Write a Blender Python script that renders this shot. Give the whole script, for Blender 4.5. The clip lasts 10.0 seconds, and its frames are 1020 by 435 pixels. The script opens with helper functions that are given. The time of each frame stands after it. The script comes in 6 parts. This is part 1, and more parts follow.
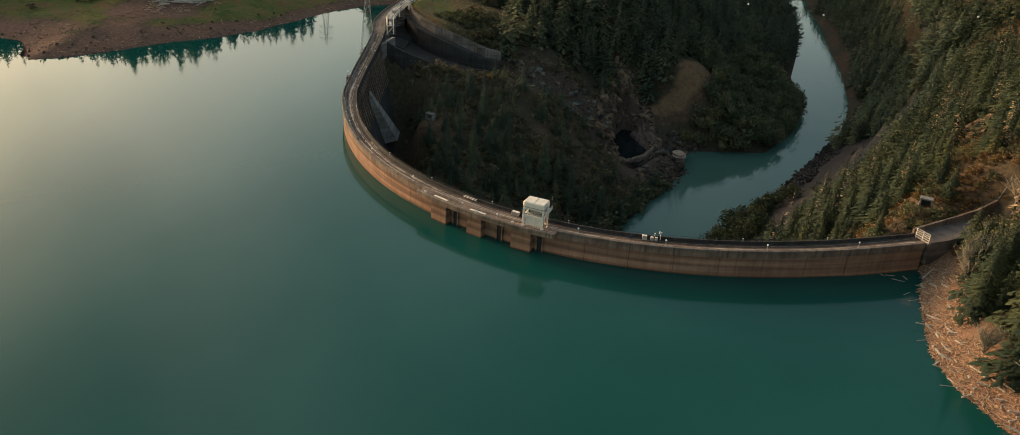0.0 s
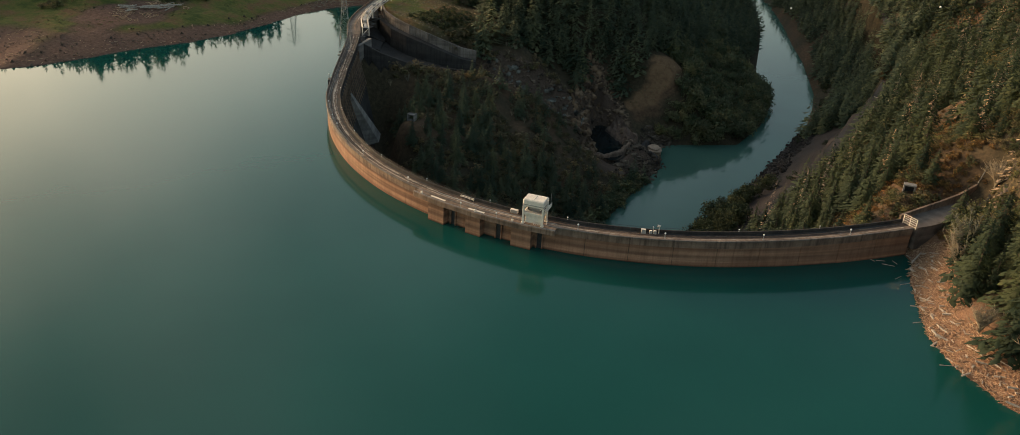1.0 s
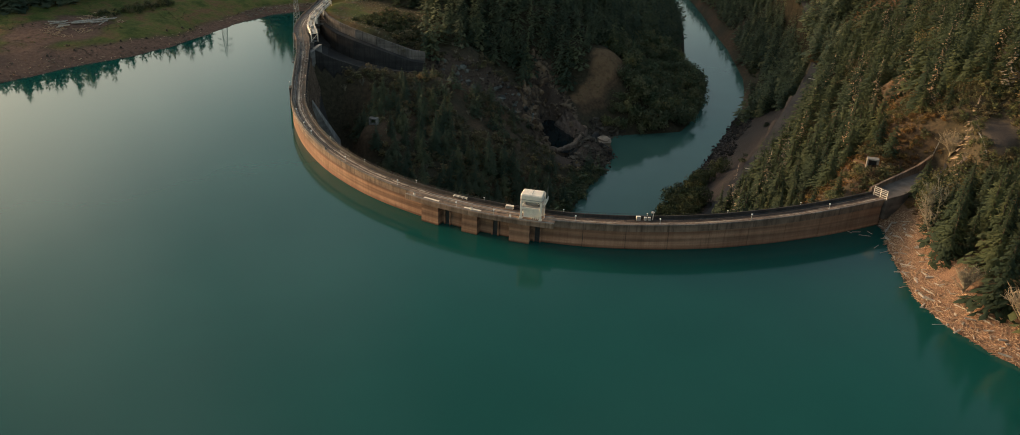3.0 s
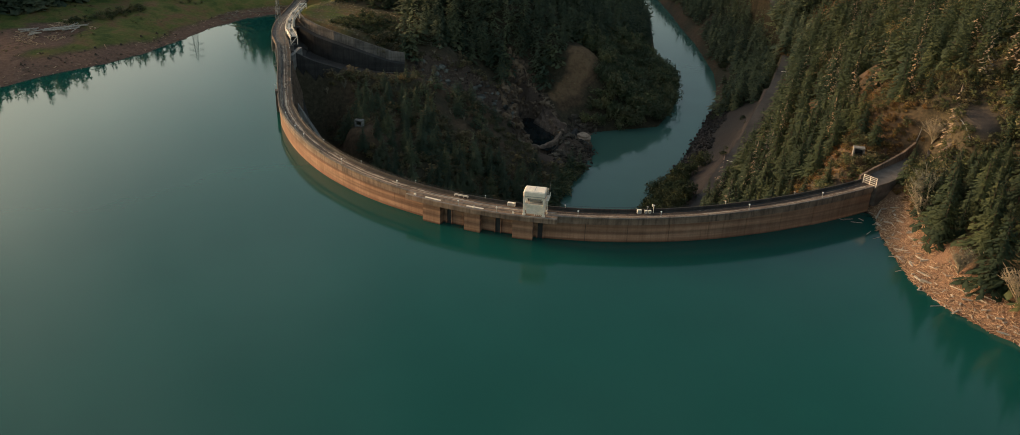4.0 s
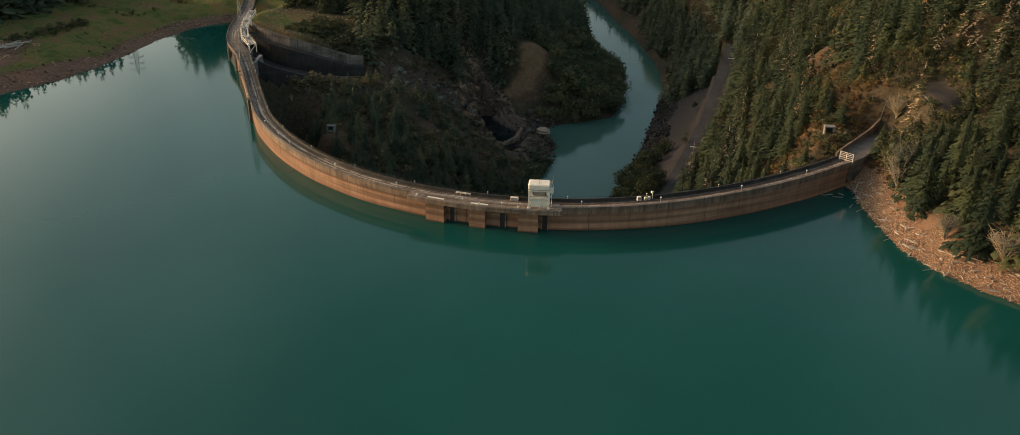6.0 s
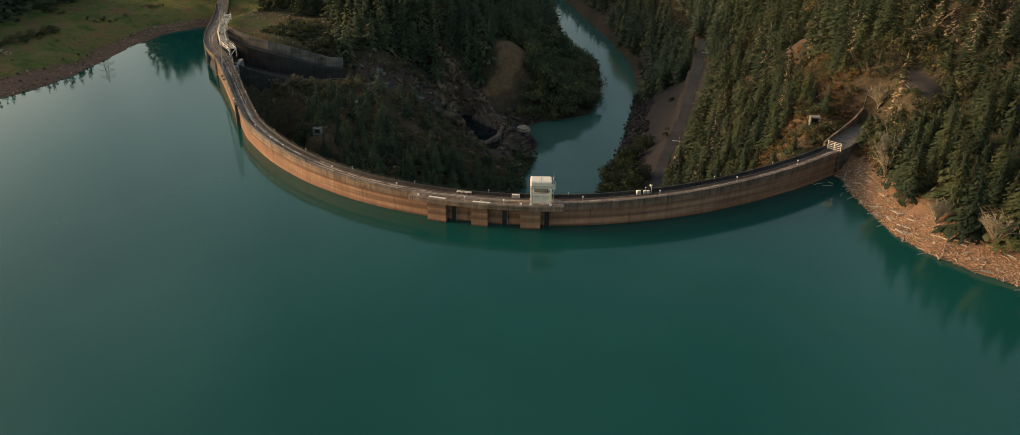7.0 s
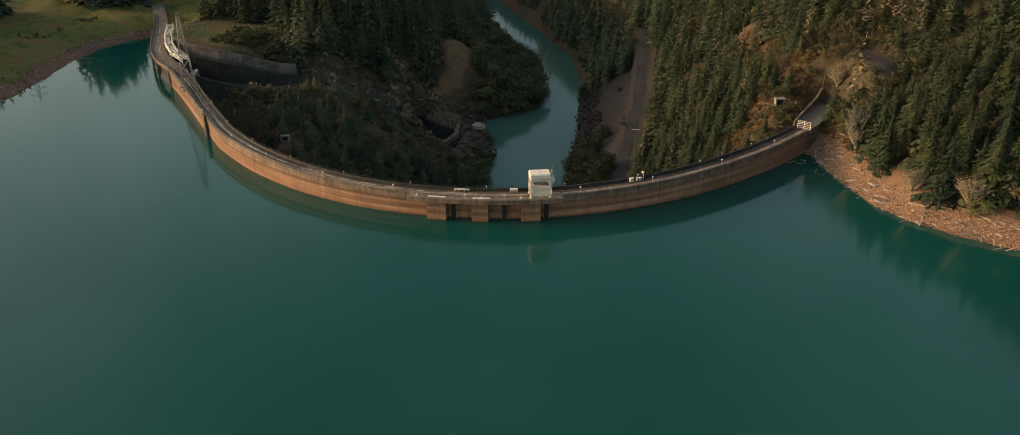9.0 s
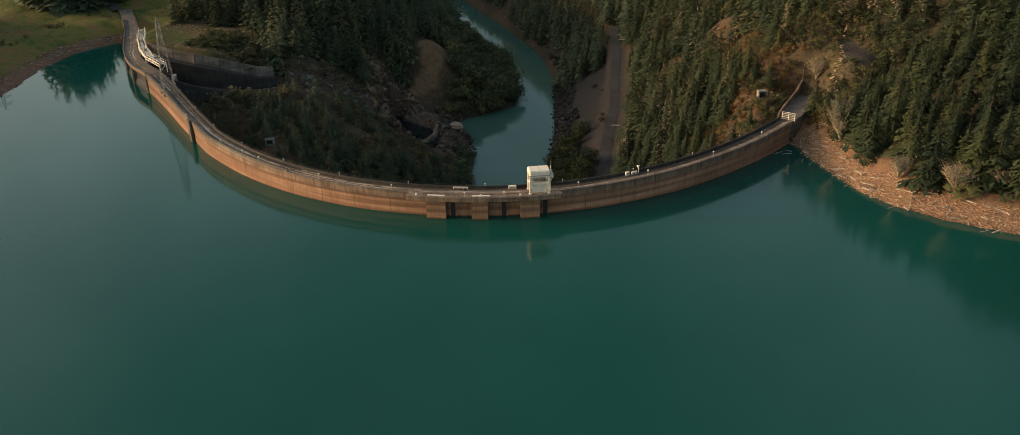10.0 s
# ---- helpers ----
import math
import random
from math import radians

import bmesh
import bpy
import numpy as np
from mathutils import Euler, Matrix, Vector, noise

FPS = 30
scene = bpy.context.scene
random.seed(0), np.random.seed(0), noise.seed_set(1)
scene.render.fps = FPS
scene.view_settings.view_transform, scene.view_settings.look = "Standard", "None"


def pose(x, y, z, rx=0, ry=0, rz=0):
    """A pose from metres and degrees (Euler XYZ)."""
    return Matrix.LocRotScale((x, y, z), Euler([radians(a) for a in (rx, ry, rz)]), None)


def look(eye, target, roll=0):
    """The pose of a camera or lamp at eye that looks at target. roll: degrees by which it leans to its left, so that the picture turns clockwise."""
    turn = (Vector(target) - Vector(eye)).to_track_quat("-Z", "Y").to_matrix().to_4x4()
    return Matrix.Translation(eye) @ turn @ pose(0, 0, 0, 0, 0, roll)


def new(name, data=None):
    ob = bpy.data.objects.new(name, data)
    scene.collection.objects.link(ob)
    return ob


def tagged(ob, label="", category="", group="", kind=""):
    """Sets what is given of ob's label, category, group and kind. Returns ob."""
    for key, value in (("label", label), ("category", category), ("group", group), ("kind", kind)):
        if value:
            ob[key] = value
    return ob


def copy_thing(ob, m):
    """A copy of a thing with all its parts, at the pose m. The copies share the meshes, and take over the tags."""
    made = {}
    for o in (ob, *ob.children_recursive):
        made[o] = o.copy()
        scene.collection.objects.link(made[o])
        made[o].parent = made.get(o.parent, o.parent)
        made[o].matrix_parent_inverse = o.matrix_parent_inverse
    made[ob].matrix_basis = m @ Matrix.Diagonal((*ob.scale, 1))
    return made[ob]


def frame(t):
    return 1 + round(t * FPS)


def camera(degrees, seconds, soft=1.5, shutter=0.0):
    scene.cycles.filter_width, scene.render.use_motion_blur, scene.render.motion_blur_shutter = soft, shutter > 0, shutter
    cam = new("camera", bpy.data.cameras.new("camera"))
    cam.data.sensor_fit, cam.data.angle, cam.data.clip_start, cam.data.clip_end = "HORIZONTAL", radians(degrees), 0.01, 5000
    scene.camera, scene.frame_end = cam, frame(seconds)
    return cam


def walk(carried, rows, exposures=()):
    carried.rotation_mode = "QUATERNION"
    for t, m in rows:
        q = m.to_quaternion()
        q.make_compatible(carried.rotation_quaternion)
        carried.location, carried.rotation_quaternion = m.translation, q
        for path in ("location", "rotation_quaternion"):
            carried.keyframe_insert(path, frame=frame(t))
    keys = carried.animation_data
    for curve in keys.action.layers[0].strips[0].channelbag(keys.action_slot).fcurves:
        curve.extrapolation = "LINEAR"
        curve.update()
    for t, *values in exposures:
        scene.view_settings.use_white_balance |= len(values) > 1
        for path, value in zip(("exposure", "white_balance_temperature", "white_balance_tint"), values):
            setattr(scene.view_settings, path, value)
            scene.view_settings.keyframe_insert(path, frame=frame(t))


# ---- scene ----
cam = camera(60.6, 10.0, 0.8)
PATH = [
    (0, (133.211, -190.642, 118.996), (132.228, -189.131, 118.13), 3.8),
    (0.5, (128.446, -194.57, 118.955), (127.504, -193.032, 118.09), 3.7),
    (1, (123.65, -198.546, 118.907), (122.75, -196.983, 118.043), 3.4),
    (1.5, (118.755, -202.516, 118.848), (117.899, -200.927, 117.985), 3.2),
    (2, (113.696, -206.345, 118.762), (112.885, -204.732, 117.902), 3.0),
    (2.5, (108.454, -209.962, 118.664), (107.688, -208.326, 117.805), 2.7),
    (4, (92.26, -220.328, 118.16), (91.621, -218.636, 117.305), 2.0),
    (4.5, (86.691, -223.62, 118.082), (86.094, -221.913, 117.227), 1.8),
    (5, (81.051, -226.818, 118.043), (80.496, -225.096, 117.19), 1.5),
    (5.5, (75.318, -229.752, 118.036), (74.807, -228.016, 117.183), 1.2),
    (7, (57.566, -237.41, 118.11), (57.186, -235.641, 117.257), 0.5),
    (7.5, (51.417, -239.691, 118.148), (51.083, -237.914, 117.294), 0.2),
    (8, (45.078, -241.747, 118.203), (44.793, -239.961, 117.35), -0.1),
    (8.5, (38.618, -243.545, 118.28), (38.382, -241.752, 117.425), -0.2),
    (9, (32.125, -245.085, 118.347), (31.936, -243.287, 117.491), -0.5),
    (9.5, (25.648, -246.554, 118.41), (25.507, -244.752, 117.554), -0.7),
    (10, (19.185, -248.071, 118.454), (19.092, -246.266, 117.596), -0.8),
]
walk(cam, [(t, look(e, a, r)) for t, e, a, r in PATH], [(0, 0.72), (10, 0.65)])

# ---- light ----
CLOUD_W = 64.0
SUN_EL, SUN_AZ = 12.5, -91.0          # degrees; azimuth clockwise from +y
world = bpy.data.worlds.new("evening_sky")
scene.world = world
world.use_nodes = True
wn, wl = world.node_tree.nodes, world.node_tree.links
sky = wn.new("ShaderNodeTexSky")
sky.sky_type, sky.sun_disc = "NISHITA", False
sky.sun_elevation, sky.sun_rotation = radians(SUN_EL), radians(SUN_AZ)
sky.air_density, sky.dust_density, sky.ozone_density = 1.0, 2.9, 1.0
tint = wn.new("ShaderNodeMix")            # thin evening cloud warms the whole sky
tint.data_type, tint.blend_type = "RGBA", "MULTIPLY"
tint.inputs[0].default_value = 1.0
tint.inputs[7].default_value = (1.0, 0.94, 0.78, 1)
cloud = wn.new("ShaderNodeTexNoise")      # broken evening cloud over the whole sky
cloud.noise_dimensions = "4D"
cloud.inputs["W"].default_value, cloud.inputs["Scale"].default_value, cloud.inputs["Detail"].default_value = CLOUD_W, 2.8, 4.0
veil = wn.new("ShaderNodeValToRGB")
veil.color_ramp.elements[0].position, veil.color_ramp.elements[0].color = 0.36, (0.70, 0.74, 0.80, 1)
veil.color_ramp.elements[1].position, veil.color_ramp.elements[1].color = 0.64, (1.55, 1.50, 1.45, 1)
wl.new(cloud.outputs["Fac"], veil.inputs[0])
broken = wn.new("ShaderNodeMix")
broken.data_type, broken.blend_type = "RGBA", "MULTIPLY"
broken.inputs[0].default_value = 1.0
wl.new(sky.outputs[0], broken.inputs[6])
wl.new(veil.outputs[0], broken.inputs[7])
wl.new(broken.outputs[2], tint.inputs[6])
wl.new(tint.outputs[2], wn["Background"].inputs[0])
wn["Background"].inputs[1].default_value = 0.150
sun = new("sun", bpy.data.lights.new("sun", "SUN"))
sun.data.energy, sun.data.angle, sun.data.color = 2.1, radians(14), (1.0, 0.68, 0.44)
az, el = radians(SUN_AZ), radians(SUN_EL)
sun.matrix_world = look((500 * math.sin(az) * math.cos(el), 500 * math.cos(az) * math.cos(el), 500 * math.sin(el)), (0, 0, 0))


# ---- materials ----
def material(name, rough=0.8, metal=0.0, spec=0.4):
    m = bpy.data.materials.new(name)
    m.use_nodes = True
    b = m.node_tree.nodes["Principled BSDF"]
    b.inputs["Roughness"].default_value = rough
    b.inputs["Metallic"].default_value = metal
    b.inputs["Specular IOR Level"].default_value = spec
    return m, m.node_tree.nodes, m.node_tree.links, b


def coords(n, l, scale=(1, 1, 1)):
    g = n.new("ShaderNodeNewGeometry")
    v = n.new("ShaderNodeVectorMath")
    v.operation = "MULTIPLY"
    v.inputs[1].default_value = scale
    l.new(g.outputs["Position"], v.inputs[0])
    return v.outputs[0]


def fractal(n, l, where, scale, detail=5.0, rough=0.6):
    t = n.new("ShaderNodeTexNoise")
    t.inputs["Scale"].default_value, t.inputs["Detail"].default_value, t.inputs["Roughness"].default_value = scale, detail, rough
    l.new(where, t.inputs["Vector"])
    return t.outputs["Fac"]


def ramp(n, l, fac, stops):
    r = n.new("ShaderNodeValToRGB")
    e = r.color_ramp.elements
    while len(e) < len(stops):
        e.new(0.5)
    for k, (p, c) in enumerate(stops):
        e[k].position, e[k].color = p, (*c, 1)
    l.new(fac, r.inputs[0])
    return r.outputs[0]


def mix(n, l, fac, a, b, how="MIX"):
    m = n.new("ShaderNodeMix")
    m.data_type, m.blend_type, m.clamp_factor = "RGBA", how, True
    for k, v in ((0, fac), (6, a), (7, b)):
        if isinstance(v, (int, float)):
            m.inputs[k].default_value = v
        elif isinstance(v, tuple):
            m.inputs[k].default_value = (*v, 1)
        else:
            l.new(v, m.inputs[k])
    return m.outputs[2]


def math_node(n, l, how, a, b=None, clamp=False):
    m = n.new("ShaderNodeMath")
    m.operation, m.use_clamp = how, clamp
    for k, v in ((0, a), (1, b)):
        if v is None:
            continue
        if isinstance(v, (int, float)):
            m.inputs[k].default_value = v
        else:
            l.new(v, m.inputs[k])
    return m.outputs[0]


def bump(n, l, b, height, strength, distance):
    u = n.new("ShaderNodeBump")
    u.inputs["Strength"].default_value, u.inputs["Distance"].default_value = strength, distance
    l.new(height, u.inputs["Height"])
    l.new(u.outputs[0], b.inputs["Normal"])


def attribute(n, name):
    a = n.new("ShaderNodeAttribute")
    a.attribute_name = name
    return a.outputs["Fac"]


def concrete(name, light, dark, streak=0.5, stain=(0.10, 0.065, 0.045), stain_amount=0.0, rough=0.85, levels=()):
    """Weathered concrete: broad blotches, fine grain, streaks that run down and, where asked, a brown stain."""
    m, n, l, b = material(name, rough)
    p = coords(n, l)
    col = ramp(n, l, fractal(n, l, p, 0.22, 6), [(0.3, dark), (0.7, light)])
    runs = fractal(n, l, coords(n, l, (1.1, 1.1, 0.06)), 1.0, 4)
    col = mix(n, l, math_node(n, l, "MULTIPLY", ramp(n, l, runs, [(0.45, (0, 0, 0)), (0.7, (1, 1, 1))]), streak), col,
              tuple(0.45 * v for v in dark))
    tide = fractal(n, l, coords(n, l, (0.010, 0.010, 0.55)), 1.0, 2.5, 0.5)
    col = mix(n, l, 0.75 if stain_amount else 0.35, col, ramp(n, l, tide, [(0.42, (0.34, 0.31, 0.30)), (0.5, (0.78, 0.76, 0.74)), (0.58, (1.2, 1.15, 1.1))]), "MULTIPLY")
    if stain_amount:
        bands = fractal(n, l, coords(n, l, (0.02, 0.02, 0.5)), 1.0, 2)
        col = mix(n, l, math_node(n, l, "MULTIPLY", ramp(n, l, bands, [(0.3, (0.3,) * 3), (0.65, (1, 1, 1))]), stain_amount), col, stain)
    if levels:                                # stains left by old water levels: (metres above the water, tone)
        sep = n.new("ShaderNodeSeparateXYZ")
        l.new(p, sep.inputs[0])
        wob = math_node(n, l, "MULTIPLY", fractal(n, l, coords(n, l, (0.05, 0.05, 1.6)), 1.0, 5, 0.6), 1.4)
        z = math_node(n, l, "MULTIPLY", math_node(n, l, "ADD", sep.outputs[2], math_node(n, l, "SUBTRACT", wob, 0.7)), 0.1, True)
        col = mix(n, l, 1.0, col, ramp(n, l, z, [(h / 10, t) for h, t in levels]), "MULTIPLY")
    grain = fractal(n, l, p, 3.0, 6, 0.7)
    col = mix(n, l, 0.35, col, ramp(n, l, grain, [(0.3, (0.35,) * 3), (0.7, (1, 1, 1))]), "MULTIPLY")
    l.new(col, b.inputs["Base Color"])
    bump(n, l, b, grain, 0.4, 0.05)
    return m


def painted(name, colour, rough=0.5, metal=0.0, dirt=0.3):
    m, n, l, b = material(name, rough, metal)
    p = coords(n, l)
    wear = ramp(n, l, fractal(n, l, p, 1.3, 6, 0.65), [(0.35, tuple(v * (1 - dirt) for v in colour)), (0.65, colour)])
    l.new(wear, b.inputs["Base Color"])
    bump(n, l, b, fractal(n, l, p, 9.0, 3), 0.15, 0.01)
    return m


def foliage(name, dark, light, tip=None, rough=0.7, leaf=0.0):
    """Needles and leaves: each spray, and each tree, with its own green."""
    m, n, l, b = material(name, rough, spec=0.2)
    g = n.new("ShaderNodeNewGeometry")
    col = ramp(n, l, g.outputs["Random Per Island"], [(0.0, dark), (1.0, light)])
    patch = fractal(n, l, coords(n, l), 0.16, 2)
    col = mix(n, l, ramp(n, l, patch, [(0.42, (0, 0, 0)), (0.62, (1, 1, 1))]), col, tip or tuple(v * 1.35 for v in light))
    info = n.new("ShaderNodeObjectInfo")
    each = math_node(n, l, "FRACT", math_node(n, l, "ADD", info.outputs["Random"], attribute(n, "tree")))
    col = mix(n, l, 1.0, col, ramp(n, l, each, [(0.0, (0.50, 0.62, 0.64)), (0.5, (0.92, 0.95, 0.92)), (0.85, (1.15, 1.12, 1.0)), (1.0, (1.4, 1.25, 1.0))]), "MULTIPLY")
    l.new(col, b.inputs["Base Color"])
    if leaf:                                  # thin leaves let part of the light through
        t, s = n.new("ShaderNodeBsdfTranslucent"), n.new("ShaderNodeMixShader")
        l.new(col, t.inputs[0])
        s.inputs[0].default_value = leaf
        l.new(b.outputs[0], s.inputs[1])
        l.new(t.outputs[0], s.inputs[2])
        l.new(s.outputs[0], n["Material Output"].inputs[0])
    return m


def water(name, colour, rough, wave=0.25, strength=0.06, ior=1.33, lee=None):
    m, n, l, b = material(name, rough, spec=0.5)
    b.inputs["IOR"].default_value = ior
    p = coords(n, l)
    murk = fractal(n, l, p, 0.012, 3)
    l.new(ramp(n, l, murk, [(0.3, tuple(0.9 * v for v in colour)), (0.7, tuple(1.12 * v for v in colour))]), b.inputs["Base Color"])
    calm = fractal(n, l, p, 0.02, 2)
    ripples = math_node(n, l, "MULTIPLY", fractal(n, l, p, wave, 3, 0.5), ramp(n, l, calm, [(0.35, (0.4,) * 3), (0.7, (1, 1, 1))]))
    if lee:                                   # sheltered water is smoother: x where it is calm, x where the breeze reaches it, roughness there
        sep = n.new("ShaderNodeSeparateXYZ")
        l.new(p, sep.inputs[0])
        t = math_node(n, l, "DIVIDE", math_node(n, l, "SUBTRACT", sep.outputs[0], lee[0]), lee[1] - lee[0], True)
        open_ = math_node(n, l, "ADD", math_node(n, l, "MULTIPLY", t, lee[2] - rough), rough)
        l.new(open_, b.inputs["Roughness"])
        ripples = math_node(n, l, "MULTIPLY", ripples, math_node(n, l, "ADD", math_node(n, l, "MULTIPLY", t, 0.85), 0.15))
    bump(n, l, b, ripples, strength, 1.0)
    return m


M_WATER = water("lake_water", (0.0065, 0.064, 0.053), 0.03, 0.3, 0.018, 1.335, (-228.0, -165.0, 0.095))
M_RIVER = water("river_water", (0.055, 0.125, 0.10), 0.035, 0.5, 0.02, 1.29)
M_POOL = water("dark_pool_water", (0.006, 0.012, 0.014), 0.04, 0.8, 0.03)
M_FACE = concrete("stained_dam_concrete", (0.58, 0.37, 0.25), (0.36, 0.215, 0.14), 0.5, (0.38, 0.19, 0.105), 0.5, 0.85,
                  ((0.0, (0.30, 0.28, 0.27)), (0.25, (0.75, 0.66, 0.6)), (0.7, (1.1, 1.02, 0.96)), (2.2, (0.92, 0.9, 0.88)), (3.3, (0.68, 0.66, 0.65)), (4.2, (0.86, 0.83, 0.8)), (5.0, (0.6, 0.58, 0.57)), (6.2, (0.74, 0.71, 0.69))))
M_BAND = concrete("weathered_concrete", (0.36, 0.25, 0.178), (0.16, 0.108, 0.076), 0.75)
M_CHALK = concrete("chalky_deposit", (0.66, 0.57, 0.46), (0.40, 0.33, 0.26), 0.3)
M_DARKCON = concrete("near_black_concrete", (0.075, 0.068, 0.062), (0.035, 0.032, 0.03), 0.6)
M_PALECON = concrete("pale_concrete", (0.36, 0.34, 0.31), (0.22, 0.205, 0.185), 0.45)
M_DECK = concrete("worn_deck", (0.25, 0.20, 0.165), (0.085, 0.07, 0.06), 0.0)
M_DARKDECK = concrete("dark_deck", (0.12, 0.092, 0.074), (0.042, 0.034, 0.029), 0.0)
M_BROWNDECK = concrete("brown_roadway", (0.13, 0.088, 0.064), (0.045, 0.032, 0.025), 0.3)
M_ASPHALT = concrete("asphalt", (0.092, 0.080, 0.072), (0.055, 0.048, 0.044), 0.0)
M_WHITE = painted("cream_painted_steel", (0.92, 0.82, 0.68), 0.5, 0.0, 0.18)
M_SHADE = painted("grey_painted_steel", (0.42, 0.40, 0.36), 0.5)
M_STEEL = painted("galvanised_steel", (0.27, 0.27, 0.26), 0.6, 0.4)
M_GREYCON = concrete("dark_grey_concrete", (0.15, 0.135, 0.12), (0.07, 0.062, 0.056), 0.5)
M_DARK = painted("dark_steel", (0.05, 0.05, 0.05), 0.55, 0.3)
M_LAMP = painted("white_lamp_glass", (0.85, 0.84, 0.8), 0.3, 0.0, 0.05)
M_BARK = painted("bark", (0.10, 0.075, 0.055), 0.95, 0.0, 0.5)
M_DEADWOOD = painted("bleached_wood", (0.56, 0.48, 0.39), 0.9, 0.0, 0.45)
M_FIR = foliage("fir_needles", (0.033, 0.051, 0.031), (0.048, 0.069, 0.039), (0.066, 0.083, 0.042), leaf=0.4)
# lighter copy of the fir needles; the extra brightness offsets shade on these stands
M_FIRLIFT = foliage("shade_lifted_fir_needles", (0.072, 0.097, 0.064), (0.122, 0.152, 0.093), (0.155, 0.170, 0.102), leaf=0.4)
M_LEAF = foliage("shrub_leaves", (0.070, 0.084, 0.042), (0.130, 0.145, 0.065), (0.19, 0.15, 0.085), leaf=0.4)
# lighter copy of the shrub leaves, brightened for the shaded river banks
M_LEAFLIFT = foliage("shade_lifted_shrub_leaves", (0.105, 0.128, 0.072), (0.185, 0.212, 0.11), (0.23, 0.215, 0.12), leaf=0.4)
# browner shrub leaves, also lightened to make up for the shade on the knoll
M_BRUSHLIFT = foliage("shade_lifted_brush_leaves", (0.12, 0.112, 0.062), (0.21, 0.19, 0.10), (0.27, 0.20, 0.12), leaf=0.4)
M_ALDER = foliage("alder_leaves", (0.036, 0.052, 0.027), (0.072, 0.092, 0.045), (0.10, 0.104, 0.05), leaf=0.4)
M_DRY = foliage("dry_twigs", (0.16, 0.13, 0.095), (0.32, 0.27, 0.20), (0.36, 0.28, 0.19))
M_SNAG = foliage("grey_twigs", (0.15, 0.115, 0.09), (0.30, 0.23, 0.18), (0.30, 0.21, 0.15))
M_AUTUMN = foliage("autumn_leaves", (0.085, 0.066, 0.026), (0.20, 0.135, 0.05), (0.21, 0.115, 0.05), leaf=0.3)
M_WOOD = foliage("driftwood", (0.20, 0.115, 0.075), (0.56, 0.40, 0.285), (0.42, 0.27, 0.18), 0.9)
M_WALL = concrete("stained_wall_concrete", (0.30, 0.26, 0.225), (0.13, 0.108, 0.09), 0.7)
M_ROCKCON = concrete("rock_brown_concrete", (0.31, 0.22, 0.16), (0.11, 0.076, 0.055), 0.6)
M_ROCKFACE = concrete("brown_rock", (0.19, 0.135, 0.10), (0.06, 0.043, 0.034), 0.7)
M_SLAB = concrete("bleached_slab", (0.66, 0.48, 0.34), (0.34, 0.24, 0.17), 0.4)


# ---- building helpers ----
def mesh_of(name, verts, faces, mat):
    me = bpy.data.meshes.new(name)
    me.from_pydata([tuple(v) for v in verts], [], [tuple(f) for f in faces])
    me.materials.append(mat)
    me.update()
    return me


def part(name, bm, mat, parent=None, label="", smooth=False):
    """Links a bmesh as one mesh object, under a thing or a part where one is given."""
    me = bpy.data.meshes.new(name)
    bmesh.ops.recalc_face_normals(bm, faces=bm.faces[:])
    bm.to_mesh(me)
    bm.free()
    me.materials.append(mat)
    if smooth:
        me.shade_smooth()
    ob = new(name, me)
    ob.parent = parent
    return tagged(ob, label)


def thing(name, m, label, category, group="", kind=""):
    ob = new(name)
    ob.empty_display_size = 0.5
    ob.matrix_basis = m
    return tagged(ob, label, category, group, kind)


def box(bm, c, s, rz=0.0, bevel=0.0, rx=0.0, ry=0.0):
    made = bmesh.ops.create_cube(bm, size=1.0)["verts"]
    if bevel:
        bmesh.ops.scale(bm, vec=s, verts=made)
        edges = list({e for v in made for e in v.link_edges})
        made = list({v for f in bmesh.ops.bevel(bm, geom=edges, offset=bevel, segments=1, affect="EDGES")["faces"] for v in f.verts} | {v for v in made if v.is_valid})
    else:
        bmesh.ops.scale(bm, vec=s, verts=made)
    bmesh.ops.transform(bm, matrix=pose(*c, rx, ry, rz), verts=made)
    return bm


def bar(bm, a, b, r, sides=6, r2=None):
    """A round bar from a to b."""
    a, b = Vector(a), Vector(b)
    d = b - a
    made = bmesh.ops.create_cone(bm, cap_ends=True, segments=sides, radius1=r, radius2=r if r2 is None else r2, depth=d.length)["verts"]
    bmesh.ops.transform(bm, matrix=Matrix.Translation((a + b) / 2) @ d.to_track_quat("Z", "Y").to_matrix().to_4x4(), verts=made)
    return bm


def flat_bar(bm, a, b, w):
    return bar(bm, a, b, w * 0.7, 4)


def one(build, *args, **kw):
    bm = bmesh.new()
    build(bm, *args, **kw)
    return bm


# ---- plan of the dam: a flattened arch, a straight wing and the curved spillway bridge ----
ARCH_C = (-6.7, 132.4)
CREST = 9.7
T_RIGHT, T_LEFT = 1.07, -0.93


def arch_r(th):
    return 130.7 - 7.8 * th * th + 7.5 * th ** 4 + 1.0 * max(0.0, th - 0.7) / 0.37


def arch(th, off=0.0):
    r = arch_r(th) + off
    return ARCH_C[0] + r * math.sin(th), ARCH_C[1] - r * math.cos(th)


WING = [(-128.8, 80.0), (-147.3, 106.6), (-164.3, 129.9), (-181.3, 150.0), (-196.0, 175.5), (-212.5, 213.5), (-228, 244), (-242.0, 269.0), (-264, 299)]


